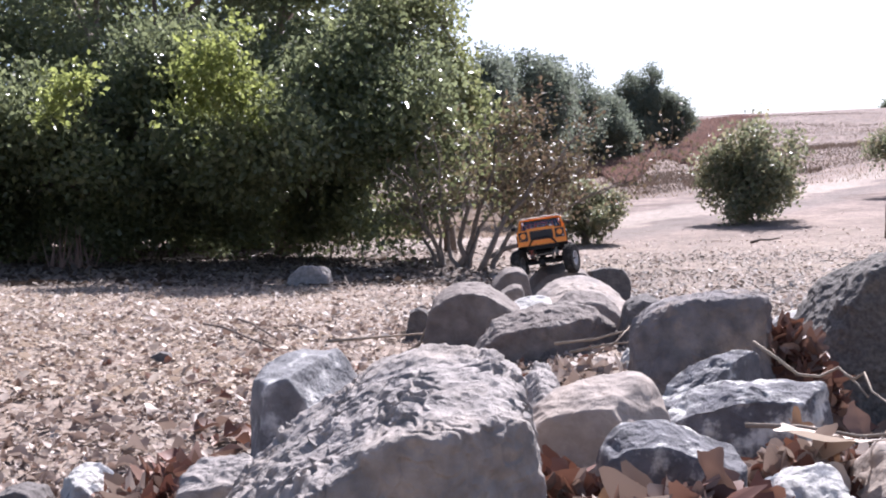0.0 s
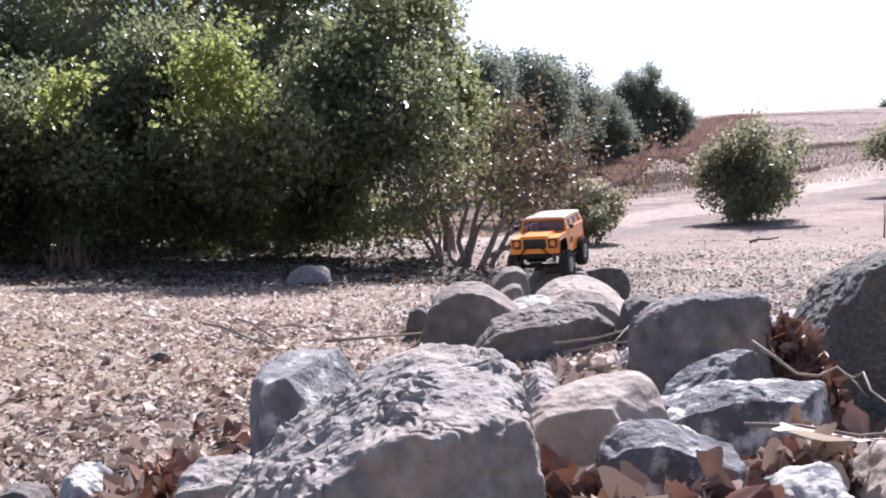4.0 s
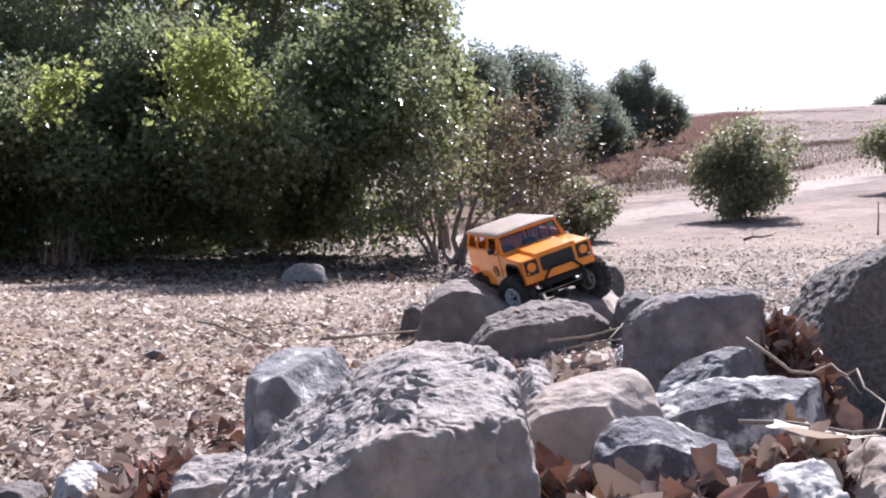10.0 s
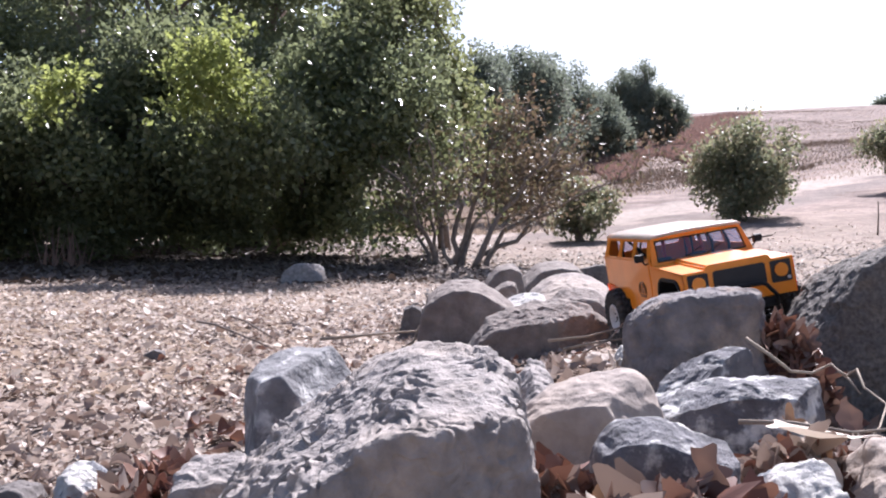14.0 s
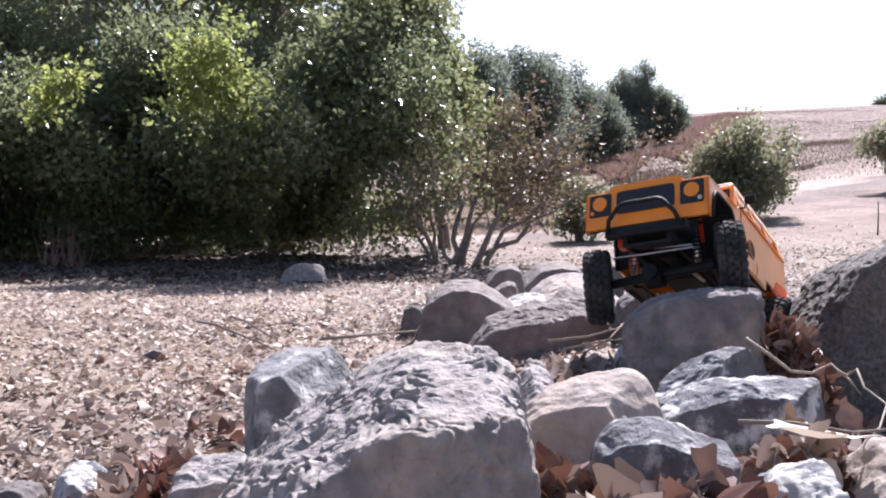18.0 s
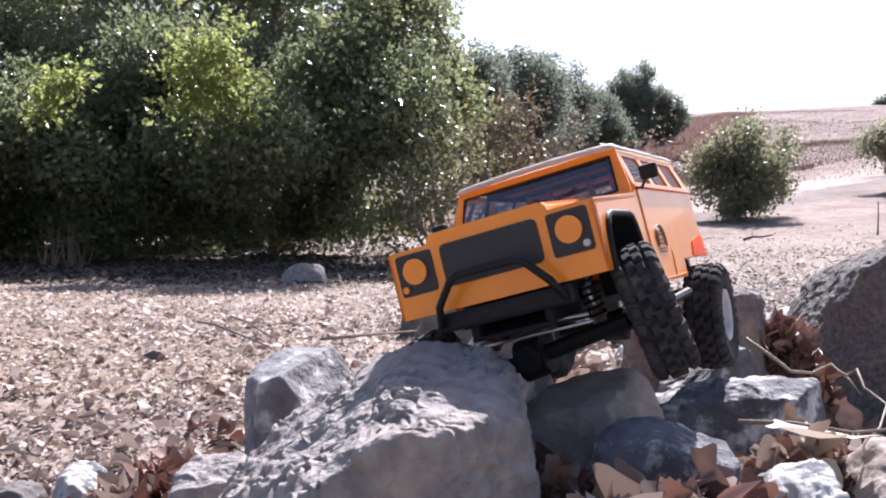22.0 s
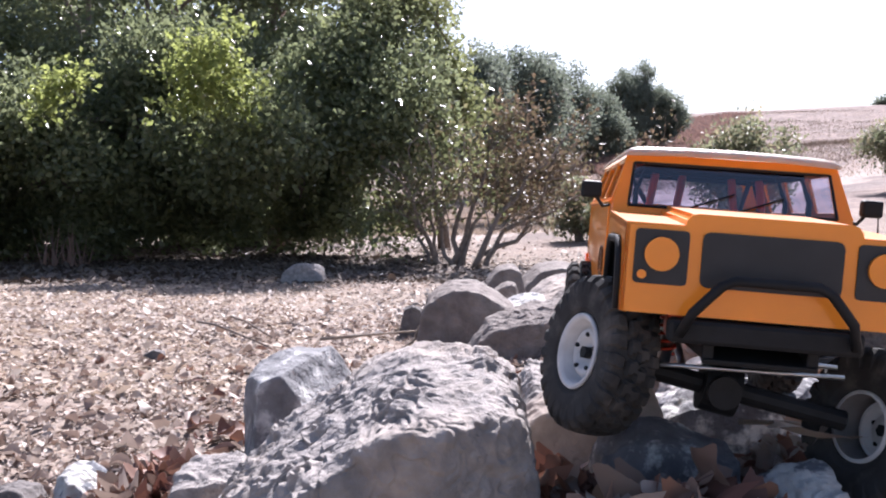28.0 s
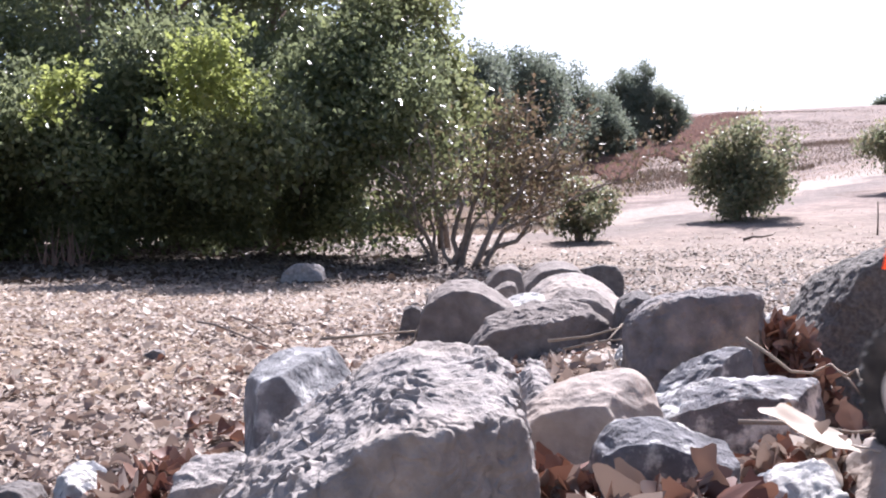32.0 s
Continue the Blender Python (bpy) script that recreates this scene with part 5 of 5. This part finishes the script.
        for ya in (FRONT_AXLE, REAR_AXLE):
            bm = bmesh.new()
            tube(bm, [(s * 0.052, ya + 0.014, -0.045), (s * 0.045, ya + 0.006, 0.012)], 0.0055, 10)
            shock = cpart("shock_absorber", bm, steel, car, "shock absorber", smooth=True)
            bm = bmesh.new()
            pts = []
            for k in range(61):
                t = k / 60
                ang = t * math.tau * 7
                c = Vector((s * 0.052, ya + 0.014, -0.038)).lerp(Vector((s * 0.046, ya + 0.007, 0.005)), t)
                pts.append(c + Vector((math.cos(ang), math.sin(ang), 0)) * 0.0078)
            tube(bm, pts, 0.0014, 5)
            cpart("spring", bm, red_metal if s < 0 else black_plastic, shock, "coil spring", smooth=True)
            bm = bmesh.new()
            tube(bm, [(s * 0.036, ya + (0.02 if ya < 0.2 else -0.02), -0.046), (s * 0.03, 0.17 if ya < 0.2 else 0.25, -0.036)], 0.0032, 8)
            cpart("link_rod", bm, steel, car, "steel suspension link", smooth=True)
    # scuttle and windscreen frame
    wz0, wz1, wy0, wy1 = 0.0705, 0.1075, 0.1385, 0.1555

    def ws(p):
        return wy0 + (p[1] - wz0) / (wz1 - wz0) * (wy1 - wy0)
    bm = bmesh.new()
    panel(bm, [(-0.0935, 0.062), (0.0935, 0.062), (0.0935, 0.074), (0.0835, 0.115), (-0.0835, 0.115), (-0.0935, 0.074)],
          [[(-0.081, 0.0725), (0.081, 0.0725), (0.077, 0.107), (-0.077, 0.107)]], "y", ws, lambda p: ws(p) + 0.003)
    frame_ob = cpart("windscreen_frame", bm, orange, car)
    bm = bmesh.new()
    bm.faces.new([bm.verts.new((x, ws((0, z)) + 0.0014, z)) for x, z in ((-0.081, 0.0725), (0.081, 0.0725), (0.077, 0.107), (-0.077, 0.107))])
    pane = cpart("windscreen", bm, window_film, frame_ob, "clear plastic windscreen")
    pane.visible_shadow = False
    bm = bmesh.new()
    for s in (-1, 1):
        tube(bm, [(s * 0.02 - 0.015, ws((0, 0.073)) - 0.001, 0.0725), (s * 0.02 + 0.022, ws((0, 0.086)) - 0.001, 0.0865)], 0.0008, 5)
    cpart("wiper", bm, black_plastic, frame_ob)
    # rear wall with a window
    bm = bmesh.new()
    panel(bm, [(-HW + 0.003, -0.002), (HW - 0.003, -0.002), (HW - 0.003, SHOULDER), (0.083, 0.1125), (-0.083, 0.1125), (-HW + 0.003, SHOULDER)],
          [rounded(-0.065, 0.079, 0.065, 0.106, 0.005)], "y", 0.408, 0.4125)
    back = cpart("rear_panel", bm, orange, car)
    bm = bmesh.new()
    bm.faces.new([bm.verts.new((x, 0.410, z)) for x, z in rounded(-0.065, 0.079, 0.065, 0.106, 0.005)])
    pane = cpart("rear_window", bm, window_film, back)
    pane.visible_shadow = False
    # roof: a shallow crowned lid with a gutter lip
    bm = bmesh.new()
    us = [-1, -0.985, -0.95, -0.88, -0.7, -0.4, 0, 0.4, 0.7, 0.88, 0.95, 0.985, 1]
    vs = [0, 0.006, 0.02, 0.05, 0.12, 0.3, 0.5, 0.7, 0.88, 0.95, 0.98, 0.994, 1]
    drop = [0.0085, 0.0045, 0.0018, 0.0004, 0, 0, 0, 0, 0, 0.0004, 0.0018, 0.0045, 0.0085]
    grid = [[bm.verts.new((u * 0.0855, 0.1525 + v * 0.2605, 0.1235 - 0.0025 * u * u - max(drop[i], drop[j])))
             for i, u in enumerate(us)] for j, v in enumerate(vs)]
    for j in range(len(vs) - 1):
        for i in range(len(us) - 1):
            bm.faces.new((grid[j][i], grid[j][i + 1], grid[j + 1][i + 1], grid[j + 1][i]))
    bmesh.ops.solidify(bm, geom=bm.faces[:], thickness=0.003)
    cpart("roof", bm, cream, car, "cream-coloured roof", smooth=True)
    # inside: headliner, floor, roll cage, seats
    bm = bmesh.new()
    box(bm, (0, 0.283, 0.1125), (0.15, 0.235, 0.002), 0.0008)
    cpart("headliner", bm, inner_orange, car, "orange-red inside of the roof")
    bm = bmesh.new()
    box(bm, (0, 0.275, 0.018), (0.16, 0.25, 0.003), 0.0008)
    cpart("floor_pan", bm, black_plastic, car)
    bm = bmesh.new()
    for y in (0.185, 0.26, 0.36):
        tube(bm, [(-0.07, y, 0.02), (-0.072, y, 0.085), (-0.064, y + 0.002, 0.106), (0.064, y + 0.002, 0.106), (0.072, y, 0.085), (0.07, y, 0.02)], 0.0026, 7)
    for s in (-1, 1):
        tube(bm, [(s * 0.064, 0.185, 0.106), (s * 0.064, 0.36, 0.106)], 0.0026, 7)
        tube(bm, [(s * 0.06, 0.362, 0.105), (s * 0.02, 0.262, 0.03)], 0.0026, 7)
    cpart("roll_cage", bm, black_plastic, car, "black tubular roll cage", smooth=True)
    for s in (-1, 1):
        bm = bmesh.new()
        box(bm, (s * 0.034, 0.225, 0.030), (0.042, 0.04, 0.012), 0.004)
        box(bm, (s * 0.034, 0.252, 0.048), (0.042, 0.012, 0.040), 0.005, pose(0, 0, 0, -10, 0, 0))
        cpart("seat", bm, black_plastic, car, "small black seat")
        for x in (0.022, 0.047):
            bm = bmesh.new()
            tube(bm, [(s * x, 0.262, 0.104), (s * (x + 0.004), 0.259, 0.075), (s * (x - 0.002), 0.25, 0.035)], 0.0036, 6)
            cpart("red_strap", bm, inner_orange, car, "bright red strap inside the cab", smooth=True)
    bm = bmesh.new()
    rim = [(-0.0815, 0.0722), (0.0815, 0.0722), (0.0775, 0.1073), (-0.0775, 0.1073)]
    for (xa, za), (xb, zb) in zip(rim, rim[1:] + rim[:1]):
        tube(bm, [(xa, ws((0, za)) - 0.0004, za), (xb, ws((0, zb)) - 0.0004, zb)], 0.0012, 5)
    cpart("window_seal", bm, black_plastic, frame_ob, "thin black windscreen seal")
    # front bumper hoop, bumper beam, axles, tie rod, gearbox, rear bumper
    bm = bmesh.new()
    tube(bm, [(-0.056, -0.006, -0.012), (-0.050, -0.016, 0.004), (-0.034, -0.019, 0.0225), (-0.026, -0.019, 0.0265), (0.026, -0.019, 0.0265),
              (0.034, -0.019, 0.0225), (0.050, -0.016, 0.004), (0.056, -0.006, -0.012)], 0.0034, 9)
    cpart("bull_bar", bm, black_plastic, car, "black tubular front hoop", smooth=True)
    bm = bmesh.new()
    box(bm, (0, 0.004, -0.010), (0.125, 0.016, 0.016), 0.003)
    box(bm, (0, 0.03, -0.024), (0.075, 0.05, 0.004), 0.001, pose(0, 0, 0, 14, 0, 0))
    cpart("front_bumper", bm, black_plastic, car)
    bm = bmesh.new()
    box(bm, (0, 0.412, -0.009), (0.15, 0.014, 0.015), 0.003)
    cpart("rear_bumper", bm, black_plastic, car)
    bm = bmesh.new()
    box(bm, (0, 0.19, -0.02), (0.06, 0.09, 0.034), 0.005)
    disc(bm, (0.0, 0.12, -0.005), 0.018, 0.06, "y", 20)
    cpart("gearbox", bm, black_plastic, car)
    bm = bmesh.new()
    box(bm, (0, 0.06, 0.018), (0.10, 0.07, 0.05), 0.006)
    cpart("engine_bay_box", bm, black_plastic, car)
    bm = bmesh.new()
    box(bm, (-0.052, 0.045, -0.004), (0.012, 0.02, 0.03), 0.002)
    cpart("servo", bm, red_metal, car, "small red servo")
    bm = bmesh.new()
    tube(bm, [(-0.062, 0.030, -0.038), (0.062, 0.030, -0.036)], 0.0016, 8)
    cpart("tie_rod", bm, steel, car, "thin steel tie rod", smooth=True)
    bm = bmesh.new()
    tube(bm, [(0.0, 0.036, -0.028), (0.058, 0.034, -0.030)], 0.0016, 8)
    cpart("drag_link", bm, steel, car, "thin steel drag link", smooth=True)
    return car


def build_axle(name, y, car):
    bm = bmesh.new()
    tube(bm, [(-0.08, 0, 0), (0.08, 0, 0)], 0.0075, 10)
    disc(bm, (-0.012, 0, 0), 0.019, 0.026, "x", 18)
    disc(bm, (-0.012, -0.016, 0), 0.012, 0.016, "y", 14)
    ob = part("axle", bm, black_plastic, car, "black axle with a round gear case", smooth=False)
    return ob


def build_wheel(car, outer):
    """A wheel on its hub; outer is the side, -1 or 1, on which the rim's face lies. Its axis is x."""
    R, W = 0.0600, 0.046
    # rim: turned profile
    bm = bmesh.new()
    prof = [(-0.016, 0.0235), (-0.016, 0.0262), (0.0145, 0.0262), (0.0165, 0.0287), (0.0182, 0.0280), (0.0178, 0.0250), (0.0150, 0.0232), (0.0060, 0.0222), (0.0045, 0.0205), (0.0060, 0.0188),
            (0.0105, 0.0172), (0.0112, 0.0150), (0.0100, 0.0120), (0.0070, 0.0105), (0.0065, 0.0)]
    seg = 36
    rings = []
    for x, r in prof:
        rings.append([bm.verts.new((outer * x, r * math.cos(k * math.tau / seg), r * math.sin(k * math.tau / seg))) for k in range(seg)])
    for a, b in zip(rings, rings[1:]):
        for k in range(seg):
            bm.faces.new((a[k], a[(k + 1) % seg], b[(k + 1) % seg], b[k]))
    bmesh.ops.remove_doubles(bm, verts=bm.verts, dist=1e-6)
    bmesh.ops.recalc_face_normals(bm, faces=bm.faces)
    wheel = part("wheel", bm, rim_white, car, "white steel-style wheel rim", smooth=True)
    bm = bmesh.new()
    disc(bm, (outer * 0.0085, 0, 0), 0.0048, 0.008, "x", 6)
    for k in range(5):
        t = k * math.tau / 5
        disc(bm, (outer * 0.0107, 0.0134 * math.cos(t), 0.0134 * math.sin(t)), 0.0017, 0.0030, "x", 8)
    part("hub_nut", bm, black_plastic, wheel, "dark hub nut and bolts")
    # tyre: one turned skin whose tread blocks stand proud of the carcass
    bm = bmesh.new()
    prof = [(-0.017, 0.027), (-0.0225, 0.034), (-0.0238, 0.042), (-0.0236, 0.0475), (-0.0228, 0.0520), (-0.0205, 0.0548), (-0.0180, 0.0556), (-0.0140, 0.0562), (-0.0105, 0.0565),
            (-0.0085, 0.0566), (-0.0045, 0.0567), (-0.0010, 0.0567)]
    prof += [(-x, r) for x, r in prof[::-1]]
    n, sub = 25, 10
    seg = n * sub
    rings = []
    for x, r in prof:
        row = []
        for k in range(seg):
            ph = k / sub
            side = -1 if x < 0 else 1
            ax_ = abs(x)
            lug = 0.0
            if ax_ > 0.0120 and r > 0.045:            # shoulder blocks, running down the side wall
                f = (ph + 0.25 * (side > 0) + ax_ * 6) % 1.0
                lug = 0.0040 if f < 0.62 else 0.0
                if r < 0.05:
                    lug *= 0.45
            elif 0.0008 < ax_ < 0.0095:               # staggered centre blocks
                f = (ph + 0.5 * (side > 0) + x * 22) % 1.0
                lug = 0.0044 if f < 0.66 else 0.0
            a0 = k * math.tau / seg
            out_x = x + (side * lug * 0.5 if r < 0.0545 else 0)
            rr = r + (lug if r >= 0.0545 else lug * 0.35)
            row.append(bm.verts.new((out_x, rr * math.cos(a0), rr * math.sin(a0))))
        rings.append(row)
    for ra, rb in zip(rings, rings[1:]):
        for k in range(seg):
            bm.faces.new((ra[k], ra[(k + 1) % seg], rb[(k + 1) % seg], rb[k]))
    bmesh.ops.recalc_face_normals(bm, faces=bm.faces)
    bmesh.ops.scale(bm, vec=(0.82, 0.965, 0.965), verts=bm.verts)
    part("tyre", bm, rubber, wheel, "dusty black off-road tyre with lugs")
    return wheel


truck = tagged(build_truck(), "orange radio-controlled off-road toy truck with a cream roof", "toy truck")
wheels = {k: build_wheel(truck, o) for k, o in (("fl", -1), ("fr", 1), ("rl", -1), ("rr", 1))}
axles = {"f": build_axle("axle", FRONT_AXLE, truck), "r": build_axle("axle", REAR_AXLE, truck)}


# ---------------------------------------------------------------- what moves
def motions():
    """The truck's drive over the rocks, its steering, its springing and its rolling wheels."""
    # seconds, place of the lower front edge, turn in degrees
    drive = [
        (0, 0.3646, 3.6319, 0.2542, -3.9, -8.5, -6.4),
        (1, 0.3602, 3.6557, 0.2356, 1.5, -3.9, -13.5),
        (2, 0.353, 3.6303, 0.2382, 0.5, 6.8, -23.2),
        (3, 0.3463, 3.5824, 0.2332, 3.3, 1.2, -20.6),
        (5.5, 0.2788, 3.4272, 0.1965, 11.4, -2.7, -26.2),
        (6, 0.2036, 3.2014, 0.1979, 8.6, 1, -31.4),
        (7, 0.1594, 2.9484, 0.1733, 5.4, -13.8, -19.3),
        (8, 0.1639, 2.8348, 0.1588, 7.5, -16.6, -7.4),
        (9, 0.1966, 2.5926, 0.188, -0.8, -14.6, -1.6),
        (9.5, 0.2328, 2.3109, 0.21, -6.1, -13.4, 3.9),
        (10, 0.2917, 2.289, 0.2009, 1.8, -18.1, 15.6),
        (10.5, 0.3785, 2.1419, 0.1938, 4.3, -4.4, 21.1),
        (11, 0.4253, 2.0738, 0.2115, -2.3, 3.1, 20.7),
        (11.5, 0.4432, 2.0212, 0.2122, -2.4, 2, 23.2),
        (12, 0.4765, 1.9046, 0.1837, 5.8, -10.2, 16.7),
        (12.5, 0.4642, 1.8089, 0.1553, 7.6, -20.9, 9.9),
        (13, 0.4955, 1.6392, 0.1125, 20, -8.9, 14.4),
        (13.5, 0.492, 1.5292, 0.162, 6.4, 0.1, 8),
        (14, 0.488, 1.5115, 0.1965, -0.1, -9.7, 7.1),
        (14.5, 0.4728, 1.4811, 0.2101, -5.4, -14.1, 9),
        (16.5, 0.3814, 1.3923, 0.3225, -14.8, -0.8, -20),
        (17, 0.3133, 1.3863, 0.3309, -20.9, -6.9, -29.4),
        (17.5, 0.2917, 1.393, 0.3229, -19.6, -9.7, -31.6),
        (18, 0.296, 1.3661, 0.3232, -21.8, -8.2, -32.5),
        (18.5, 0.2649, 1.3008, 0.3139, -20.2, -12.7, -33.4),
        (19, 0.2722, 1.2793, 0.3205, -20.4, -13.7, -27.3),
        (19.5, 0.1863, 1.1605, 0.2928, -13.5, -11.3, -30.2),
        (20, 0.1462, 1.1008, 0.2521, 7.2, -10.9, -35),
        (20.5, 0.1523, 1.0364, 0.2702, 4.5, -1.6, -30),
        (21, 0.0988, 0.8859, 0.2361, 12, -20.9, -23.5),
        (21.5, 0.0503, 0.7699, 0.2582, 1, -14.8, -25.2),
        (22, 0.0487, 0.7683, 0.2598, 0.4, -15, -25.6),
        (22.5, 0.0477, 0.7716, 0.2599, 0.4, -14.8, -25.9),
        (23, 0.0494, 0.7748, 0.2593, 0.2, -15.9, -26.3),
        (23.5, 0.0484, 0.7696, 0.2601, 0.4, -14.9, -25.7),
        (24, 0.0481, 0.7712, 0.2587, 0.5, -15.6, -26),
        (24.5, 0.0477, 0.7705, 0.2593, 0.4, -15.7, -25.9),
        (25, 0.0692, 0.7956, 0.2527, 1.6, -17.4, -24.6),
        (25.5, 0.1559, 0.8924, 0.2267, 14, -25.9, -16),
        (27.5, 0.1961, 0.6792, 0.2759, -3.6, 4.8, -10),
        (28, 0.2114, 0.6075, 0.2559, 0.8, 4.4, -5.6),
        (28.5, 0.2102, 0.6026, 0.2572, -0.1, 4.7, -5.3),
        (29, 0.2246, 0.5975, 0.2598, -0.7, 5.3, -2.6),
        (29.5, 0.2348, 0.595, 0.2594, -0.2, 7.2, -0.3),
        (30, 0.2552, 0.6117, 0.2511, 2.7, 8.2, 1.2),
        (30.2, 0.2671, 0.5144, 0.2432, 4.2, 4.6, 4.7),
        (30.4, 0.2807, 0.4474, 0.2432, 6.9, 8.7, 4.4),
        (30.6, 0.2965, 0.4427, 0.2531, 5.85, 4.95, 6.6),
        (30.8, 0.3263, 0.438, 0.2891, 4.8, 1.2, 8.8),
        (31, 0.3789, 0.4399, 0.3074, -1.9, 18.0, 9.7),
        (31.2, 0.3549, 0.3545, 0.2684, 2.6, 4.6, 10.1),
        (31.5, 0.446, 0.351, 0.2568, 1.8, 14.5, 12.8),
        (31.8, 0.49, 0.3518, 0.2635, 0.1, 12, 12.9),
        (32, 0.536, 0.349, 0.2663, 0.3, 12, 13.7),
    ]
    # seconds, steering in degrees, hub heights against rest: front pair, rear pair (mm)
    wheel_state = [
        (0, -18, -20, -22, 0, 0), (3, -16, -20, -16, 0, 0), (3.5, -10, -16, -12, 0, 0), (5.5, 24, -10, -6, 0, 0), (8, 22, 4, -12, 0, 0), (10, 20, 8, -8, -8, 8),
        (11, 6, 6, -4, -26, 10), (12, 4, 32, -4, 6, 0), (13, 4, 10, 0, 4, 0), (14.5, 0, 0, 0, 0, 0), (16.5, -24, -15, -12, 0, -26), (17, -24, -8, -5, 0, -30), (17.6, 18, -18, -3, 0, -30), (18.5, 20, -22, -3, 0, -30),
        (19.1, 5, -38, 2, 0, -30), (19.5, -14, -20, -8, 0, -30), (20, 20, -20, -24, 0, -26), (20.5, 20, -20, -24, 0, -20), (21, 12, -24, -22, 0, -10), (21.5, 13, -26, 4, 0, -24), (22, 14, -26, 4, 0, -26), (22.6, -8, -26, 4, 0, -28), (23, -14, -26, 4, 0, -28), (23.5, 0, -26, 4, 0, -28),
        (24.5, 12, -26, 4, 0, -28), (25, -4, -20, -4, 0, -26), (25.5, -14, -6, -14, 0, -24), (27.5, 4, -4, -24, 0, 0), (28, 24, 3, -32, 0, 0), (29.5, 20, 8, -28, 8, -4),
        (30.1, 18, 8, -24, 0, 8), (30.4, 1, -7, -8, -37, 10), (30.9, -14, 0, -4, -40, 22), (31.2, -8, 0, 0, -42, 22), (31.5, -4, 0, 0, -44, 22), (32, 0, 0, 0, -50, 20)]
    back = Matrix.Translation(ORG)
    rows = [(r[0], pose(*r[1:]) @ back) for r in drive]
    walk(truck, rows)
    times = [r[0] for r in drive]
    mats = [m for _, m in rows]

    def state(t):
        ts = [w[0] for w in wheel_state]
        return [float(np.interp(t, ts, [w[k] for w in wheel_state])) for k in range(1, 6)]

    grid = sorted(set(times + [round(0.25 * k, 2) for k in range(129)]))
    spin, table = 0.0, {k: [] for k in wheels}
    ax = {"f": [], "r": []}
    prev = None
    for t in grid:
        i = min(max(int(np.searchsorted(times, t, side="right")) - 1, 0), len(times) - 2)
        u = min(1.0, max(0.0, (t - times[i]) / (times[i + 1] - times[i])))
        c = mats[i].translation.lerp(mats[i + 1].translation, u)
        q = mats[i].to_quaternion().slerp(mats[i + 1].to_quaternion(), u)
        if prev is not None:
            ahead = q @ Vector((0, -1, 0))
            spin += max(-1.2, min(1.2, (c - prev).dot(ahead) / 0.058))
        prev = c
        st = state(t)
        for k, y, lz, rz, steer, half in (("f", FRONT_AXLE, st[1], st[2], st[0], 0.103), ("r", REAR_AXLE, st[3], st[4], 0.0, 0.097)):
            lean = math.degrees(math.atan2((lz - rz) / 1000, 0.196))
            m = Matrix.Translation(Vector((0, y, HUB_Z + (lz + rz) / 2000)) - ORG) @ pose(0, 0, 0, 0, lean, 0)
            ax[k].append((t, m))
            for side, sx in (("l", -1), ("r", 1)):
                table[k + side].append((t, m @ pose(sx * half, 0, 0, 0, 0, steer) @ Matrix.Rotation(spin, 4, "X")))
    for k, w in wheels.items():
        walk(w, table[k])
    for k, w in axles.items():
        walk(w, ax[k])
    # leaves that the wheels throw about
    lie = pose(0.285, 0.70, 0.160, 8, 6, 100)
    thrown = pose(0.276, 0.69, 0.164, 20, -6, 80)
    walk(big_leaf, [(0, lie), (30.9, lie), (31.1, pose(0.283, 0.695, 0.178, 18, 0, 90)), (31.4, thrown), (32, thrown)])
    rest = pose(0.112, 0.66, 0.118, 60, 0, 0)
    walk(stray_leaf, [(0, rest), (28.6, rest), (28.9, pose(0.134, 0.655, 0.222, 75, 10, 20)), (29.2, pose(0.122, 0.66, 0.214, 75, 0, 40)), (29.5, pose(0.115, 0.68, 0.19, 75, 0, 60)),
                      (30.2, pose(0.15, 0.66, 0.19, 70, 0, 40)), (30.4, pose(0.185, 0.50, 0.257, 80, 10, 10)), (30.6, pose(0.166, 0.45, 0.232, 85, 30, 0)),
                      (30.8, pose(0.150, 0.40, 0.225, 88, 60, 0)), (31.0, pose(0.16, 0.42, 0.12, 60, 80, 0)), (31.2, pose(0.165, 0.43, 0.07, 10, 90, 0)), (32, pose(0.165, 0.43, 0.07, 10, 90, 0))])


motions()
